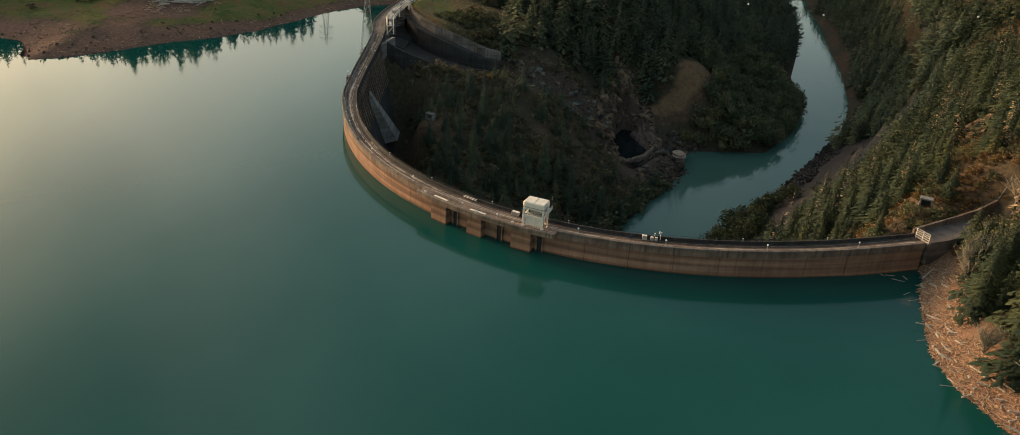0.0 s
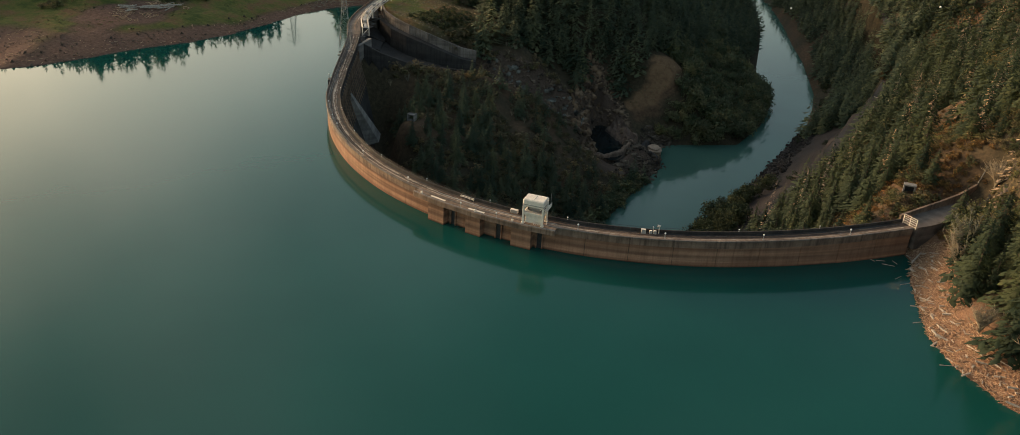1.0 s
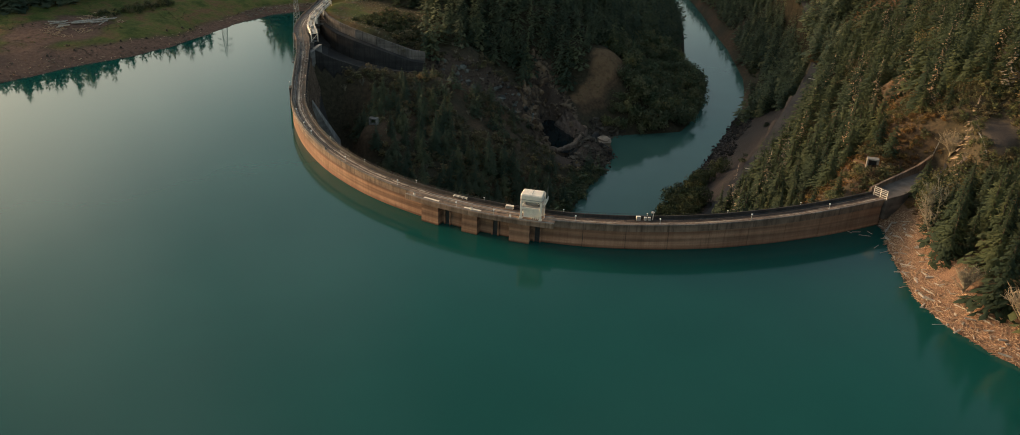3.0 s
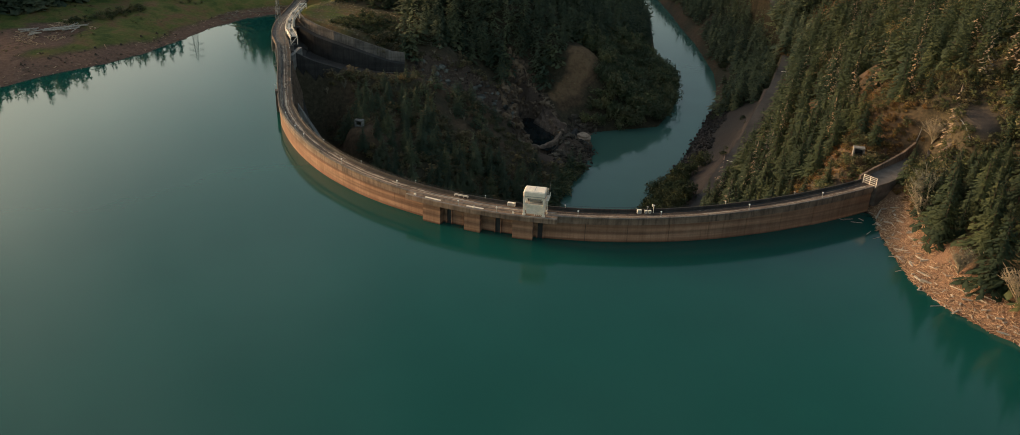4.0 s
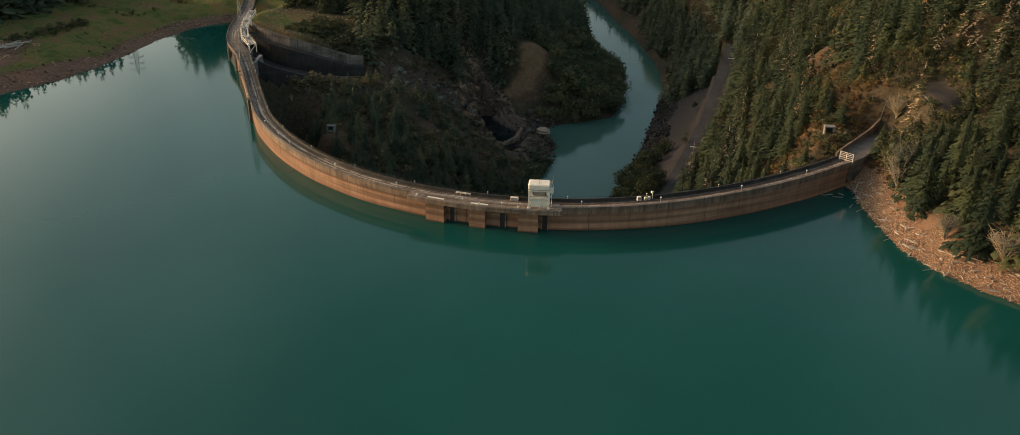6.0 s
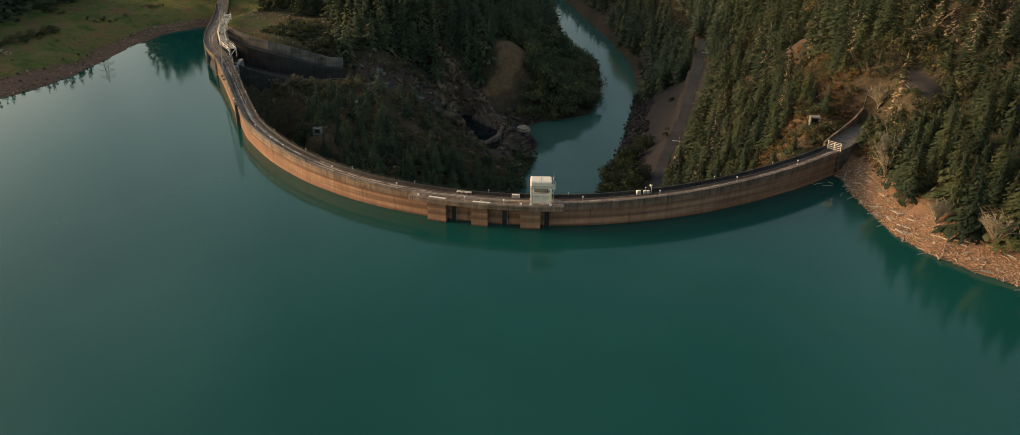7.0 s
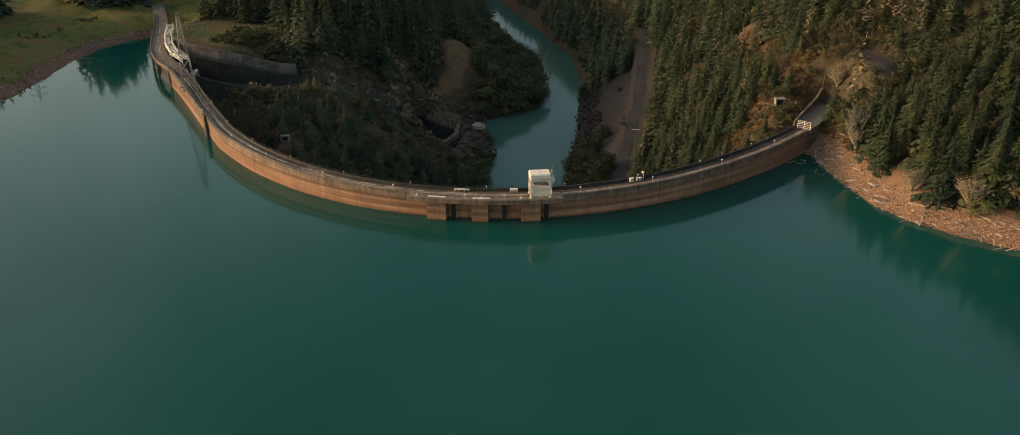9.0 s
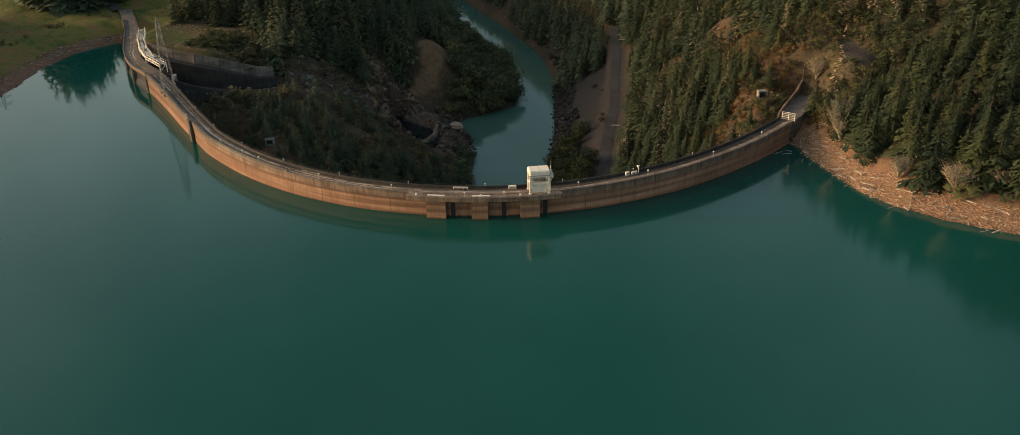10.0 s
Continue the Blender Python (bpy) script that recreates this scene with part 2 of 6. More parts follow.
def catmull(pts, step):
    out = []
    for k in range(1, len(pts) - 2):
        p0, p1, p2, p3 = (Vector(p) for p in pts[k - 1:k + 3])
        cnt = max(2, int((p2 - p1).length / step))
        for j in range(cnt):
            t = j / cnt
            out.append(0.5 * (2 * p1 + (p2 - p0) * t + (2 * p0 - 5 * p1 + 4 * p2 - p3) * t * t + (3 * p1 - 3 * p2 - p0 + p3) * t ** 3))
    out.append(Vector(pts[-2]))
    return out


edge = [Vector(arch(T_RIGHT + (T_LEFT - T_RIGHT) * k / 260)) for k in range(261)]
edge += catmull([tuple(edge[-9]), tuple(edge[-1]), *WING], 1.5)[1:]
run = [0.0]
for a, b in zip(edge, edge[1:]):
    run.append(run[-1] + (b - a).length)
ARCH_END = run[260]
TOTAL = run[-1]
_ex, _ey, _er = np.array([p.x for p in edge]), np.array([p.y for p in edge]), np.array(run)


def side(s):
    """Unit vector that points upstream at the run s."""
    x2, y2 = np.interp(s + 1, _er, _ex) - np.interp(s - 1, _er, _ex), np.interp(s + 1, _er, _ey) - np.interp(s - 1, _er, _ey)
    n = math.hypot(x2, y2)
    return Vector((y2 / n, -x2 / n)) * -1


def at(s, off=0.0):
    """A plan point at the run s along the upstream edge, from the right abutment; off: metres upstream of it."""
    x, y = float(np.interp(s, _er, _ex)), float(np.interp(s, _er, _ey))
    u = side(s)
    return Vector((x + u.x * off, y + u.y * off))


def angle(s):
    """Degrees that turn +y to the way downstream at the run s (so local x runs along the crest)."""
    u = side(s)
    return math.degrees(math.atan2(u.x, -u.y))


def road_width(s):
    return float(np.interp(s, [0, 60, ARCH_END - 60, ARCH_END + 30, TOTAL], [4.9, 4.9, 4.9, 5.4, 7.0]))


def lift(s):
    """How far the crest at the run s is shifted from its nominal level to fit the camera's view."""
    return float(np.interp(s, [0, 45, 105, 180, 255, 320, TOTAL], [-0.4, -1.0, -1.7, -1.9, -1.7, -0.9, -0.7]))


def sweep(bm, s0, s1, profile, step=2.5):
    """A closed profile of (metres upstream of the edge, height), or a function of the run that gives one, carried along the crest."""
    n = max(2, int((s1 - s0) / step) + 1)
    rings = []
    for k in range(n):
        s = s0 + (s1 - s0) * k / (n - 1)
        prof = profile(s) if callable(profile) else profile
        up = lift(s)
        rings.append([bm.verts.new((*at(s, o), z + (up if z > 2 else 0.0))) for o, z in prof])
    m = len(rings[0])
    for a, b in zip(rings, rings[1:]):
        for j in range(m):
            bm.faces.new((a[j], a[(j + 1) % m], b[(j + 1) % m], b[j]))
    bm.faces.new(rings[0])
    bm.faces.new(rings[-1][::-1])
    return bm


# ---- plan of the valley ----
RIVER = -56.0
BANK_L = [(60, -22), (147, -22), (190, -25), (222, -26), (236, -37), (256, -37), (268, -22), (283, -4), (325, -3), (370, -10), (409, -27), (453, -45), (517, -62), (594, -84), (700, -125), (1000, -260)]
BANK_R = [(60, 17), (150, 18), (190, 18), (233, 21), (282, 21.5), (346, 20.5), (385, 14.5), (419, 7), (454, -5), (504, -23), (548, -42), (600, -62), (700, -104), (1000, -235)]
SHORE_R = [(108.5, 71), (111.5, 66), (113.5, 52), (117, 39), (122.5, 22), (130, 11), (142, 1), (158, -8), (185, -18), (240, -45), (320, -110), (420, -260), (600, -700)]
SHORE_L = [(-600, -300), (-420, -60), (-330, 8), (-300, 16), (-289, 19), (-280, 17.5), (-269, 12), (-262, 6.5), (-258, 5), (-255.5, 9), (-250, 20), (-245, 42), (-242, 66), (-234, 90), (-231.5, 115), (-234, 145), (-238, 172), (-236, 200), (-229, 216), (-219, 228)]
ROAD = [(100, 39, -47), (150, 44.8, -42), (185, 49.5, -37), (217, 54, -33), (262, 57, -28), (296, 59.5, -24.5), (326, 60.5, -21), (370, 60, -16), (430, 46, -10), (520, 20, 0), (700, -30, 14)]


def along(y, table, k=1):
    return np.interp(y, [r[0] for r in table], [r[k] for r in table])


def smooth(a, b, v):
    t = np.clip((v - a) / (b - a), 0, 1)
    return t * t * (3 - 2 * t)


def seg_distance(x, y, pts):
    """Distance to a polyline, and the run along it as a fraction."""
    best, where = np.full(np.shape(x), 1e9), np.zeros(np.shape(x))
    for k, ((ax, ay), (bx, by)) in enumerate(zip(pts, pts[1:])):
        dx, dy = bx - ax, by - ay
        t = np.clip(((x - ax) * dx + (y - ay) * dy) / (dx * dx + dy * dy), 0, 1)
        d = np.hypot(x - ax - t * dx, y - ay - t * dy)
        where = np.where(d < best, k + t, where)
        best = np.minimum(best, d)
    return best, where / (len(pts) - 1)


def inside(x, y, pts):
    odd = np.zeros(np.shape(x), bool)
    for (ax, ay), (bx, by) in zip(pts, pts[1:] + pts[:1]):
        if ay != by:
            odd ^= ((ay > y) != (by > y)) & (x < (bx - ax) * (y - ay) / (by - ay) + ax)
    return odd


_crest_line = [tuple(at(s, -2.0)) for s in np.linspace(0, TOTAL - 95, 60)]
LAKE = SHORE_R[::-1] + _crest_line + SHORE_L[::-1] + [(-600, -1500), (600, -1500)]


def value_noise(x, y, scale, seed):
    """Smooth noise from -1 to 1 in numpy."""
    g = np.random.RandomState(seed).rand(256, 256) * 2 - 1
    u, v = np.asarray(x) / scale, np.asarray(y) / scale
    i, j = np.floor(u).astype(int), np.floor(v).astype(int)
    fu, fv = u - i, v - j
    fu, fv = fu * fu * (3 - 2 * fu), fv * fv * (3 - 2 * fv)
    a, b = g[i % 256, j % 256], g[(i + 1) % 256, j % 256]
    c, d = g[i % 256, (j + 1) % 256], g[(i + 1) % 256, (j + 1) % 256]
    return (a * (1 - fu) + b * fu) * (1 - fv) + (c * (1 - fu) + d * fu) * fv


FAR_WALL = [(-201, 201, 9.0, -6), (-186, 186, 8.8, -7), (-172, 177.5, 8.2, -8), (-160, 174.5, 6.8, -9), (-148, 175.5, 4.2, -11), (-139, 178.5, 1.2, -13), (-131, 183, -2.0, -15), (-125, 187, -3.2, -16)]
NEAR_WALL = [(-152, 124, 9.0, -14), (-143, 129, 4.0, -14), (-134, 138, -1.0, -16), (-126, 152, -5.0, -18), (-119, 168, -8.5, -20)]
CHUTE_RIM = [q[:2] for q in FAR_WALL] + [q[:2] for q in NEAR_WALL[::-1]] + [(-163, 127), (-169, 130), (-185, 149), (-200, 176), (-212, 203)]
POOL = (-60.5, 221.5)
GULLY = [(-122, 184), (-103, 198), (-86, 211), (-70, 220)]
SLIDES = [([(57, 356), (66, 372), (76, 388), (92, 392)], 8.0), ([(99, 196), (106, 165), (113, 142)], 4.0), ([(104, 146), (112, 120), (117, 109)], 5.0)]
TRACK_AREA = [(-65, 287), (-57, 300), (-49, 299), (-48, 285), (-51, 273), (-55, 265), (-61, 257), (-66, 257), (-64, 265), (-60, 274), (-61, 280)]
TRACK = [(-60, 258), (-57, 268), (-54, 281), (-55, 294)]


def pool_shape(x, y):
    """1 on the rim of the plunge pool, less within: a long basin that runs up valley."""
    u, v = x - POOL[0], y - POOL[1]
    a = math.radians(33)
    return np.hypot((u * math.cos(a) + v * math.sin(a)) / 8.5, (-u * math.sin(a) + v * math.cos(a)) / 25.0)


def land(x, y):
    """Height of the dry land, and of the valley below the dam."""
    x, y = np.asarray(x, float), np.asarray(y, float)
    n1, n2 = value_noise(x, y, 34, 1), value_noise(x, y, 9, 2)
    # right side of the valley, with the road on its bench
    d = x - along(y, BANK_R)
    dr = x - along(y, ROAD)
    zr = along(y, ROAD, 2)
    low = RIVER + np.clip(d, -12, 200) * 0.62
    low = np.minimum(low, zr + 0.0)
    up = zr + np.clip(dr - 4, 0, 62) * 0.92 + np.clip(dr - 66, 0, 500) * 0.70 + 6 * n1 * smooth(6, 40, dr) + 2.0 * n2 * smooth(6, 20, dr)
    right = np.where(dr > 4, up, np.where(dr > -5, zr, np.minimum(low, zr - np.clip(-dr - 5, 0, 99) * 0.25) + 0.7 * n2 * smooth(0, 6, d)))
    right = np.where(d < 0, RIVER + d * 0.5, right)
    # left side
    e = along(y, BANK_L) - x
    rise = 0.53 + 0.09 * smooth(235, 300, y)
    left = RIVER + e * rise + 3.5 * n1 * smooth(8, 40, e) + 1.6 * n2 * smooth(3, 12, e)
    cap = 9.0 + 0.16 * np.clip(y - 235, 0, 600) + 0.10 * np.clip(-x - 250, 0, 400) + 1.2 * n1
    left = np.where(left > cap - 6, cap - 6 * np.exp(-(left - cap + 6) / 6), left)
    left = left + 8 * np.exp(-(np.hypot(x + 56, y - 295) / 17) ** 2)
    left = left - 5 * np.exp(-(np.hypot(x + 126, y - 140) / 26) ** 2)
    g, _ = seg_distance(x, y, GULLY)
    left = left - 12 * np.exp(-(g / 13) ** 2) * (1 + 0.25 * n2)
    left = left - 7 * np.exp(-((x + 58) / 20) ** 2 - ((y - 194) / 15) ** 2)
    hole = pool_shape(x, y) + 0.10 * n2 + 0.06 * value_noise(x, y, 4, 9)
    cliff = np.where(x + 0.7 * (y - 221) < -66, 34.0, 12.0)              # a rock face stands behind the pool, a low rim before it
    left = np.where(hole < 1.45, np.minimum(left, -54 + cliff * 2.6 * np.clip(hole - 1.0, 0, 1) + 2.0 * n2), left)
    toe, _ = seg_distance(x, y, [arch(th, -10) for th in np.linspace(-0.95, -0.2, 12)])
    left = left - 20 * np.exp(-(toe / 16) ** 2)
    toe, _ = seg_distance(x, y, [(-86, 46), (-92, 56), (-108, 79), (-133, 112)])
    left = left - 33 * np.exp(-(toe / 15) ** 2)
    spur = np.exp(-(np.hypot(x + 100, y - 98) / 9) ** 4)                   # shoulder that carries the valve house
    left = left * (1 - spur) + np.maximum(left, -13.2) * spur
    left = np.where(inside(x, y, CHUTE_RIM), np.minimum(left, -17.0), left)
    left = np.where(e < 0, RIVER - e * -0.5, left)
    mid = (along(y, BANK_L) + along(y, BANK_R)) / 2
    return np.where(x > mid, right, left)


def ground_height(x, y):
    x, y = np.asarray(x, float), np.asarray(y, float)
    h = land(x, y)
    wet = inside(x, y, LAKE)
    dl, _ = seg_distance(x, y, SHORE_L)
    dr, _ = seg_distance(x, y, SHORE_R)
    n2 = value_noise(x, y, 9, 2)
    d = np.minimum(dl, dr)
    bank_l = 0.26 * np.minimum(dl, 24) + 0.10 * np.clip(dl - 24, 0, 60) + 0.04 * np.clip(dl - 84, 0, 400) + 0.5 * n2 * smooth(3, 15, dl) + 1.2 * value_noise(x, y, 34, 1) * smooth(10, 40, dl)
    bank_r = 0.62 * np.minimum(dr, 26) + 0.5 * np.clip(dr - 26, 0, 400) + 0.5 * n2 * smooth(2, 10, dr)
    h = np.where(x < -150, np.where(x < -200, np.minimum(h, bank_l), h), h)
    near_right = (x > 100) & (y < 130)
    h = np.where(near_right, np.minimum(h, bank_r), h)
    # platform at the right abutment
    pad = np.exp(-(np.hypot((x - 119) / 16, (y - 92) / 21) ** 4))
    h = np.where(~wet, h * (1 - pad) + np.minimum(h, 9.0) * pad, h)
    near_road, _ = seg_distance(x, y, WING[3:])
    h = np.where(near_road < 10, np.minimum(h, 8.0), h)
    bench = np.exp(-(np.hypot((x - 139) / 8.5, (y - 101) / 19) ** 6))
    h = h * (1 - bench) + 27.5 * bench
    return np.where(wet, -0.5 - 0.6 * np.minimum(d, 90), h)


# ---- ground ----
from mathutils.geometry import tessellate_polygon

def grades(lo, hi, step, far):
    core = list(np.arange(lo, hi + 0.01, step))
    d, out = step, []
    x = hi
    while x < far:
        d *= 1.16
        x += d
        out.append(x)
    x, d, left = lo, step, []
    while x > -far:
        d *= 1.16
        x -= d
        left.append(x)
    return np.array(left[::-1] + core + out)


gx, gy = grades(-310, 225, 2.6, 3000), grades(-40, 440, 2.6, 3000)
X, Y = np.meshgrid(gx, gy)
Z = ground_height(X, Y)
dl, _ = seg_distance(X, Y, SHORE_L)
dr_, _ = seg_distance(X, Y, SHORE_R)
wet = inside(X, Y, LAKE)
n9, n34 = value_noise(X, Y, 7, 5), value_noise(X, Y, 26, 6)
left_bank = (X < -195) & ~wet
dry = (X > along(Y, ROAD) + 5) & ~wet
wide = np.interp(Y, [60, 130], [1.0, 0.38])
A_dirt = np.where(left_bank, 1 - smooth(14, 28, dl / wide + 6 * n34 + 4 * n9), 0) + np.where(wet, 1, 0)
gul, _ = seg_distance(X, Y, GULLY)
trk, _ = seg_distance(X, Y, TRACK)
A_rock = 1 - smooth(12, 22, gul + 5 * n9)
A_rock = np.maximum(A_rock, 1 - smooth(1.7, 2.3, pool_shape(X, Y) + 0.3 * n9))
A_rock = np.maximum(A_rock, (1 - smooth(4, 16, np.hypot(X + 33, (Y - 222) * 0.6) - 10 + 4 * n9)))
A_gravel = np.where((X > along(Y, BANK_R) - 4) & (X < along(Y, ROAD) + 7) & (Y > 120) & (Y < 315 + 30 * n9), 1.0, 0.0)
A_gravel = np.maximum(A_gravel, np.exp(-(np.hypot((X - 140) / 5.5, (Y - 100) / 15) ** 6)))
A_bare = 0.6 * (1 - smooth(6, 10, trk + 5 * n9 + 3 * n34))
meadow = np.exp(-(np.hypot((X + 178) / 42, (Y - 200) / 28)) ** 4)
A_bare = np.maximum(A_bare, np.exp(-(np.hypot((X - 108) / 14, (Y - 97) / 20)) ** 2) * (0.75 + 0.5 * n9))
A_bare = np.maximum(A_bare, np.where(dry & (X < 124), 0.65 * smooth(0.5, 0.9, n34 + 0.5 * n9), 0))
for line_, half_ in SLIDES:
    gap_, _ = seg_distance(X, Y, line_)
    A_bare = np.maximum(A_bare, (0.8 if half_ > 6 else 0.45) * (1 - smooth(half_ * 0.5, half_ * 1.7, gap_ + 5 * n9 + 3 * n34)))
over = X - along(Y, BANK_R)
A_bare = np.maximum(A_bare, np.where((Y > 310) & (over > -2), 0.6 * (1 - smooth(0, 10, over + 16 * n34 + 9 * n9)), 0))
A_bare = np.maximum(A_bare, np.where((over > 10) & (Y > 140) & (Y < 330), 0.8 - 0.8 * smooth(4, 8, np.abs(X - along(Y, ROAD) - 3) + 4 * n9), 0) * (X > along(Y, ROAD)))
A_bare = np.maximum(A_bare, meadow * smooth(-0.5, 0.3, n34 + 0.4 * n9) * 0.75)
A_bare = np.maximum(A_bare, np.where((X > -135) & (X < -25) & (Y > 60) & (Y < 215), 0.55 * smooth(-0.3, 0.4, n34 + 0.5 * n9), 0))
A_grass = np.where(left_bank, smooth(14, 28, dl / wide + 6 * n34 + 4 * n9), 0)
A_grass = np.maximum(A_grass, meadow)
mud = np.where(left_bank, 1 - smooth(0.8, 1.25, np.hypot((X + 279) / 17, (Y - 88) / 30) + 0.35 * n9), 0)
A_grass, A_dirt = A_grass * (1 - mud), np.maximum(A_dirt, mud)
A_beach = np.where((X > 100) & (Y < 95) & ~wet, 1 - smooth(9, 13, dr_ + 3 * n9), 0)
A_soil = np.where(inside(X + 1.5 * n9, Y + 2.0 * n9, TRACK_AREA), 1.0, 0.0)
ny, nx = X.shape
idx = np.arange(nx * ny).reshape(ny, nx)
quads = np.stack([idx[:-1, :-1], idx[:-1, 1:], idx[1:, 1:], idx[1:, :-1]], -1).reshape(-1, 4)


def grid_mesh(name, co, faces, mat, layers=None, normals=None, flat=False):
    me = bpy.data.meshes.new(name)
    k = faces.shape[1]
    me.vertices.add(len(co))
    me.vertices.foreach_set("co", np.asarray(co, np.float32).ravel())
    me.loops.add(faces.size)
    me.loops.foreach_set("vertex_index", faces.astype(np.int32).ravel())
    me.polygons.add(len(faces))
    me.polygons.foreach_set("loop_start", np.arange(0, faces.size, k, dtype=np.int32))
    for key, v in (layers or {}).items():
        me.attributes.new(key, "FLOAT", "POINT").data.foreach_set("value", np.clip(v, 0, 1).astype(np.float32).ravel())
    if flat:
        me.polygons.foreach_set("use_smooth", np.zeros(len(faces), bool))
    if normals is not None:                   # rounded shading for crowns of many small sprays
        me.attributes.new("custom_normal", "FLOAT_VECTOR", "POINT").data.foreach_set("vector", np.asarray(normals, np.float32).ravel())
    me.materials.append(mat)
    me.update(calc_edges=True)
    return me


m, n, l, b = material("ground_cover", 0.95, spec=0.15)
p = coords(n, l)
f1, f2, f3 = fractal(n, l, p, 0.09, 5), fractal(n, l, p, 0.6, 6, 0.7), fractal(n, l, p, 2.6, 5, 0.7)
floor_ = ramp(n, l, f2, [(0.3, (0.032, 0.029, 0.018)), (0.55, (0.066, 0.053, 0.032)), (0.75, (0.11, 0.082, 0.05))])
bare = ramp(n, l, f2, [(0.3, (0.06, 0.04, 0.022)), (0.5, (0.125, 0.07, 0.042)), (0.62, (0.165, 0.098, 0.057)), (0.78, (0.10, 0.088, 0.04))])
grass = ramp(n, l, f1, [(0.35, (0.064, 0.088, 0.022)), (0.47, (0.122, 0.128, 0.034)), (0.55, (0.155, 0.125, 0.044)), (0.64, (0.185, 0.108, 0.054))])
grass = mix(n, l, 0.6, grass, ramp(n, l, f2, [(0.3, (0.45, 0.5, 0.45)), (0.7, (1.3, 1.25, 1.2))]), "MULTIPLY")
dirt = ramp(n, l, f2, [(0.3, (0.10, 0.057, 0.040)), (0.6, (0.20, 0.115, 0.080)), (0.8, (0.29, 0.195, 0.145))])
rock = ramp(n, l, f3, [(0.3, (0.040, 0.029, 0.023)), (0.55, (0.10, 0.070, 0.052)), (0.75, (0.24, 0.17, 0.125))])
gravel = ramp(n, l, f3, [(0.3, (0.04, 0.033, 0.03)), (0.7, (0.078, 0.064, 0.056))])
beach = ramp(n, l, f3, [(0.3, (0.12, 0.065, 0.04)), (0.55, (0.25, 0.145, 0.09)), (0.8, (0.42, 0.285, 0.2))])
soil = ramp(n, l, fractal(n, l, p, 0.28, 6, 0.75), [(0.3, (0.105, 0.064, 0.036)), (0.55, (0.21, 0.128, 0.07)), (0.75, (0.16, 0.112, 0.06))])
col = mix(n, l, attribute(n, "grass"), floor_, grass)
for key, c in (("dirt", dirt), ("bare", bare), ("gravel", gravel), ("rock", rock), ("beach", beach), ("soil", soil)):
    col = mix(n, l, attribute(n, key), col, c)
l.new(col, b.inputs["Base Color"])
bump(n, l, b, f2, 0.8, 0.6)
M_GROUND = m
ground = new("ground", grid_mesh("ground", np.stack([X, Y, Z], -1).reshape(-1, 3), quads, M_GROUND,
             dict(grass=A_grass, dirt=A_dirt, bare=A_bare, rock=A_rock, gravel=A_gravel, beach=A_beach, soil=A_soil)))
ground.data.shade_smooth()
tagged(ground, "forested valley ground with grass banks, rock and bare soil", "ground", kind="structure")


def sheet(name, pts, z, mat, label):
    bm = bmesh.new()
    vs = [bm.verts.new((x, y, z)) for x, y in pts]
    for tri in tessellate_polygon([[Vector((x, y, 0)) for x, y in pts]]):
        bm.faces.new([vs[k] for k in tri])
    ob = part(name, bm, mat, None, label)
    if ob.data.polygons[0].normal.z < 0:
        ob.data.flip_normals()
    return tagged(ob, label, "water", kind="structure")


lake_rim = [(x + 5, y + 3) for x, y in SHORE_R[::-1]][:-2] + _crest_line + [(x - 6, y + 1) for x, y in SHORE_L[::-1]] + [(-600, -1500), (600, -1500)]
sheet("water_lake", lake_rim, 0.0, M_WATER, "calm teal reservoir water behind the dam")
river_rim = [(x - 5, y) for y, x in BANK_L] + [(x + 5, y) for y, x in BANK_R[::-1]]
sheet("water_river", river_rim, RIVER, M_RIVER, "slow turquoise river below the dam")
basin = []
for a in np.linspace(0, 2 * math.pi, 28, endpoint=False):
    u, v = 9.6 * math.cos(a), 27.5 * math.sin(a)
    c, d = math.cos(radians(33)), math.sin(radians(33))
    basin.append((POOL[0] + u * c - v * d, POOL[1] + u * d + v * c))
sheet("water_pool", basin, -49.4, M_POOL, "dark still plunge pool among rocks")


def ribbon(name, table, w, lift, mat, label, category):
    bm = bmesh.new()
    last = None
    for y in np.arange(table[0][0], table[-1][0], 4.0):
        x, z = along(y, table), along(y, table, 2) + lift
        row = [bm.verts.new((x - w / 2, y, z)), bm.verts.new((x + w / 2, y, z))]
        if last:
            bm.faces.new((last[0], last[1], row[1], row[0]))
        last = row
    ob = part(name, bm, mat, None, label)
    return tagged(ob, label, category, kind="structure")


ribbon("road", ROAD, 5.2, 0.12, M_ASPHALT, "narrow grey asphalt road on a hillside bench", "road")

bm = bmesh.new()
last = None
for q in catmull([(-228, 244), (-242.6, 270), (-264, 299), (-284, 327), (-312, 362), (-350, 400), (-380, 430)], 4.0):
    z = max(8.56, float(ground_height(q.x, q.y)) + 0.12)
    if last is None:
        way = Vector((-0.49, 0.87))
    else:
        way = (q - last[0]).normalized()
    u = Vector((-way.y, way.x)) * 3.3
    row = [bm.verts.new((q.x + u.x, q.y + u.y, z - 2.0)), bm.verts.new((q.x + u.x, q.y + u.y, z)), bm.verts.new((q.x - u.x, q.y - u.y, z)), bm.verts.new((q.x - u.x, q.y - u.y, z - 2.0))]
    if last:
        for j in range(3):
            bm.faces.new((last[1][j], last[1][j + 1], row[j + 1], row[j]))
    last = (q, row)
tagged(part("road_bank", bm, M_ASPHALT, None, "dark asphalt road leading away from the dam"), "", "road", kind="structure")

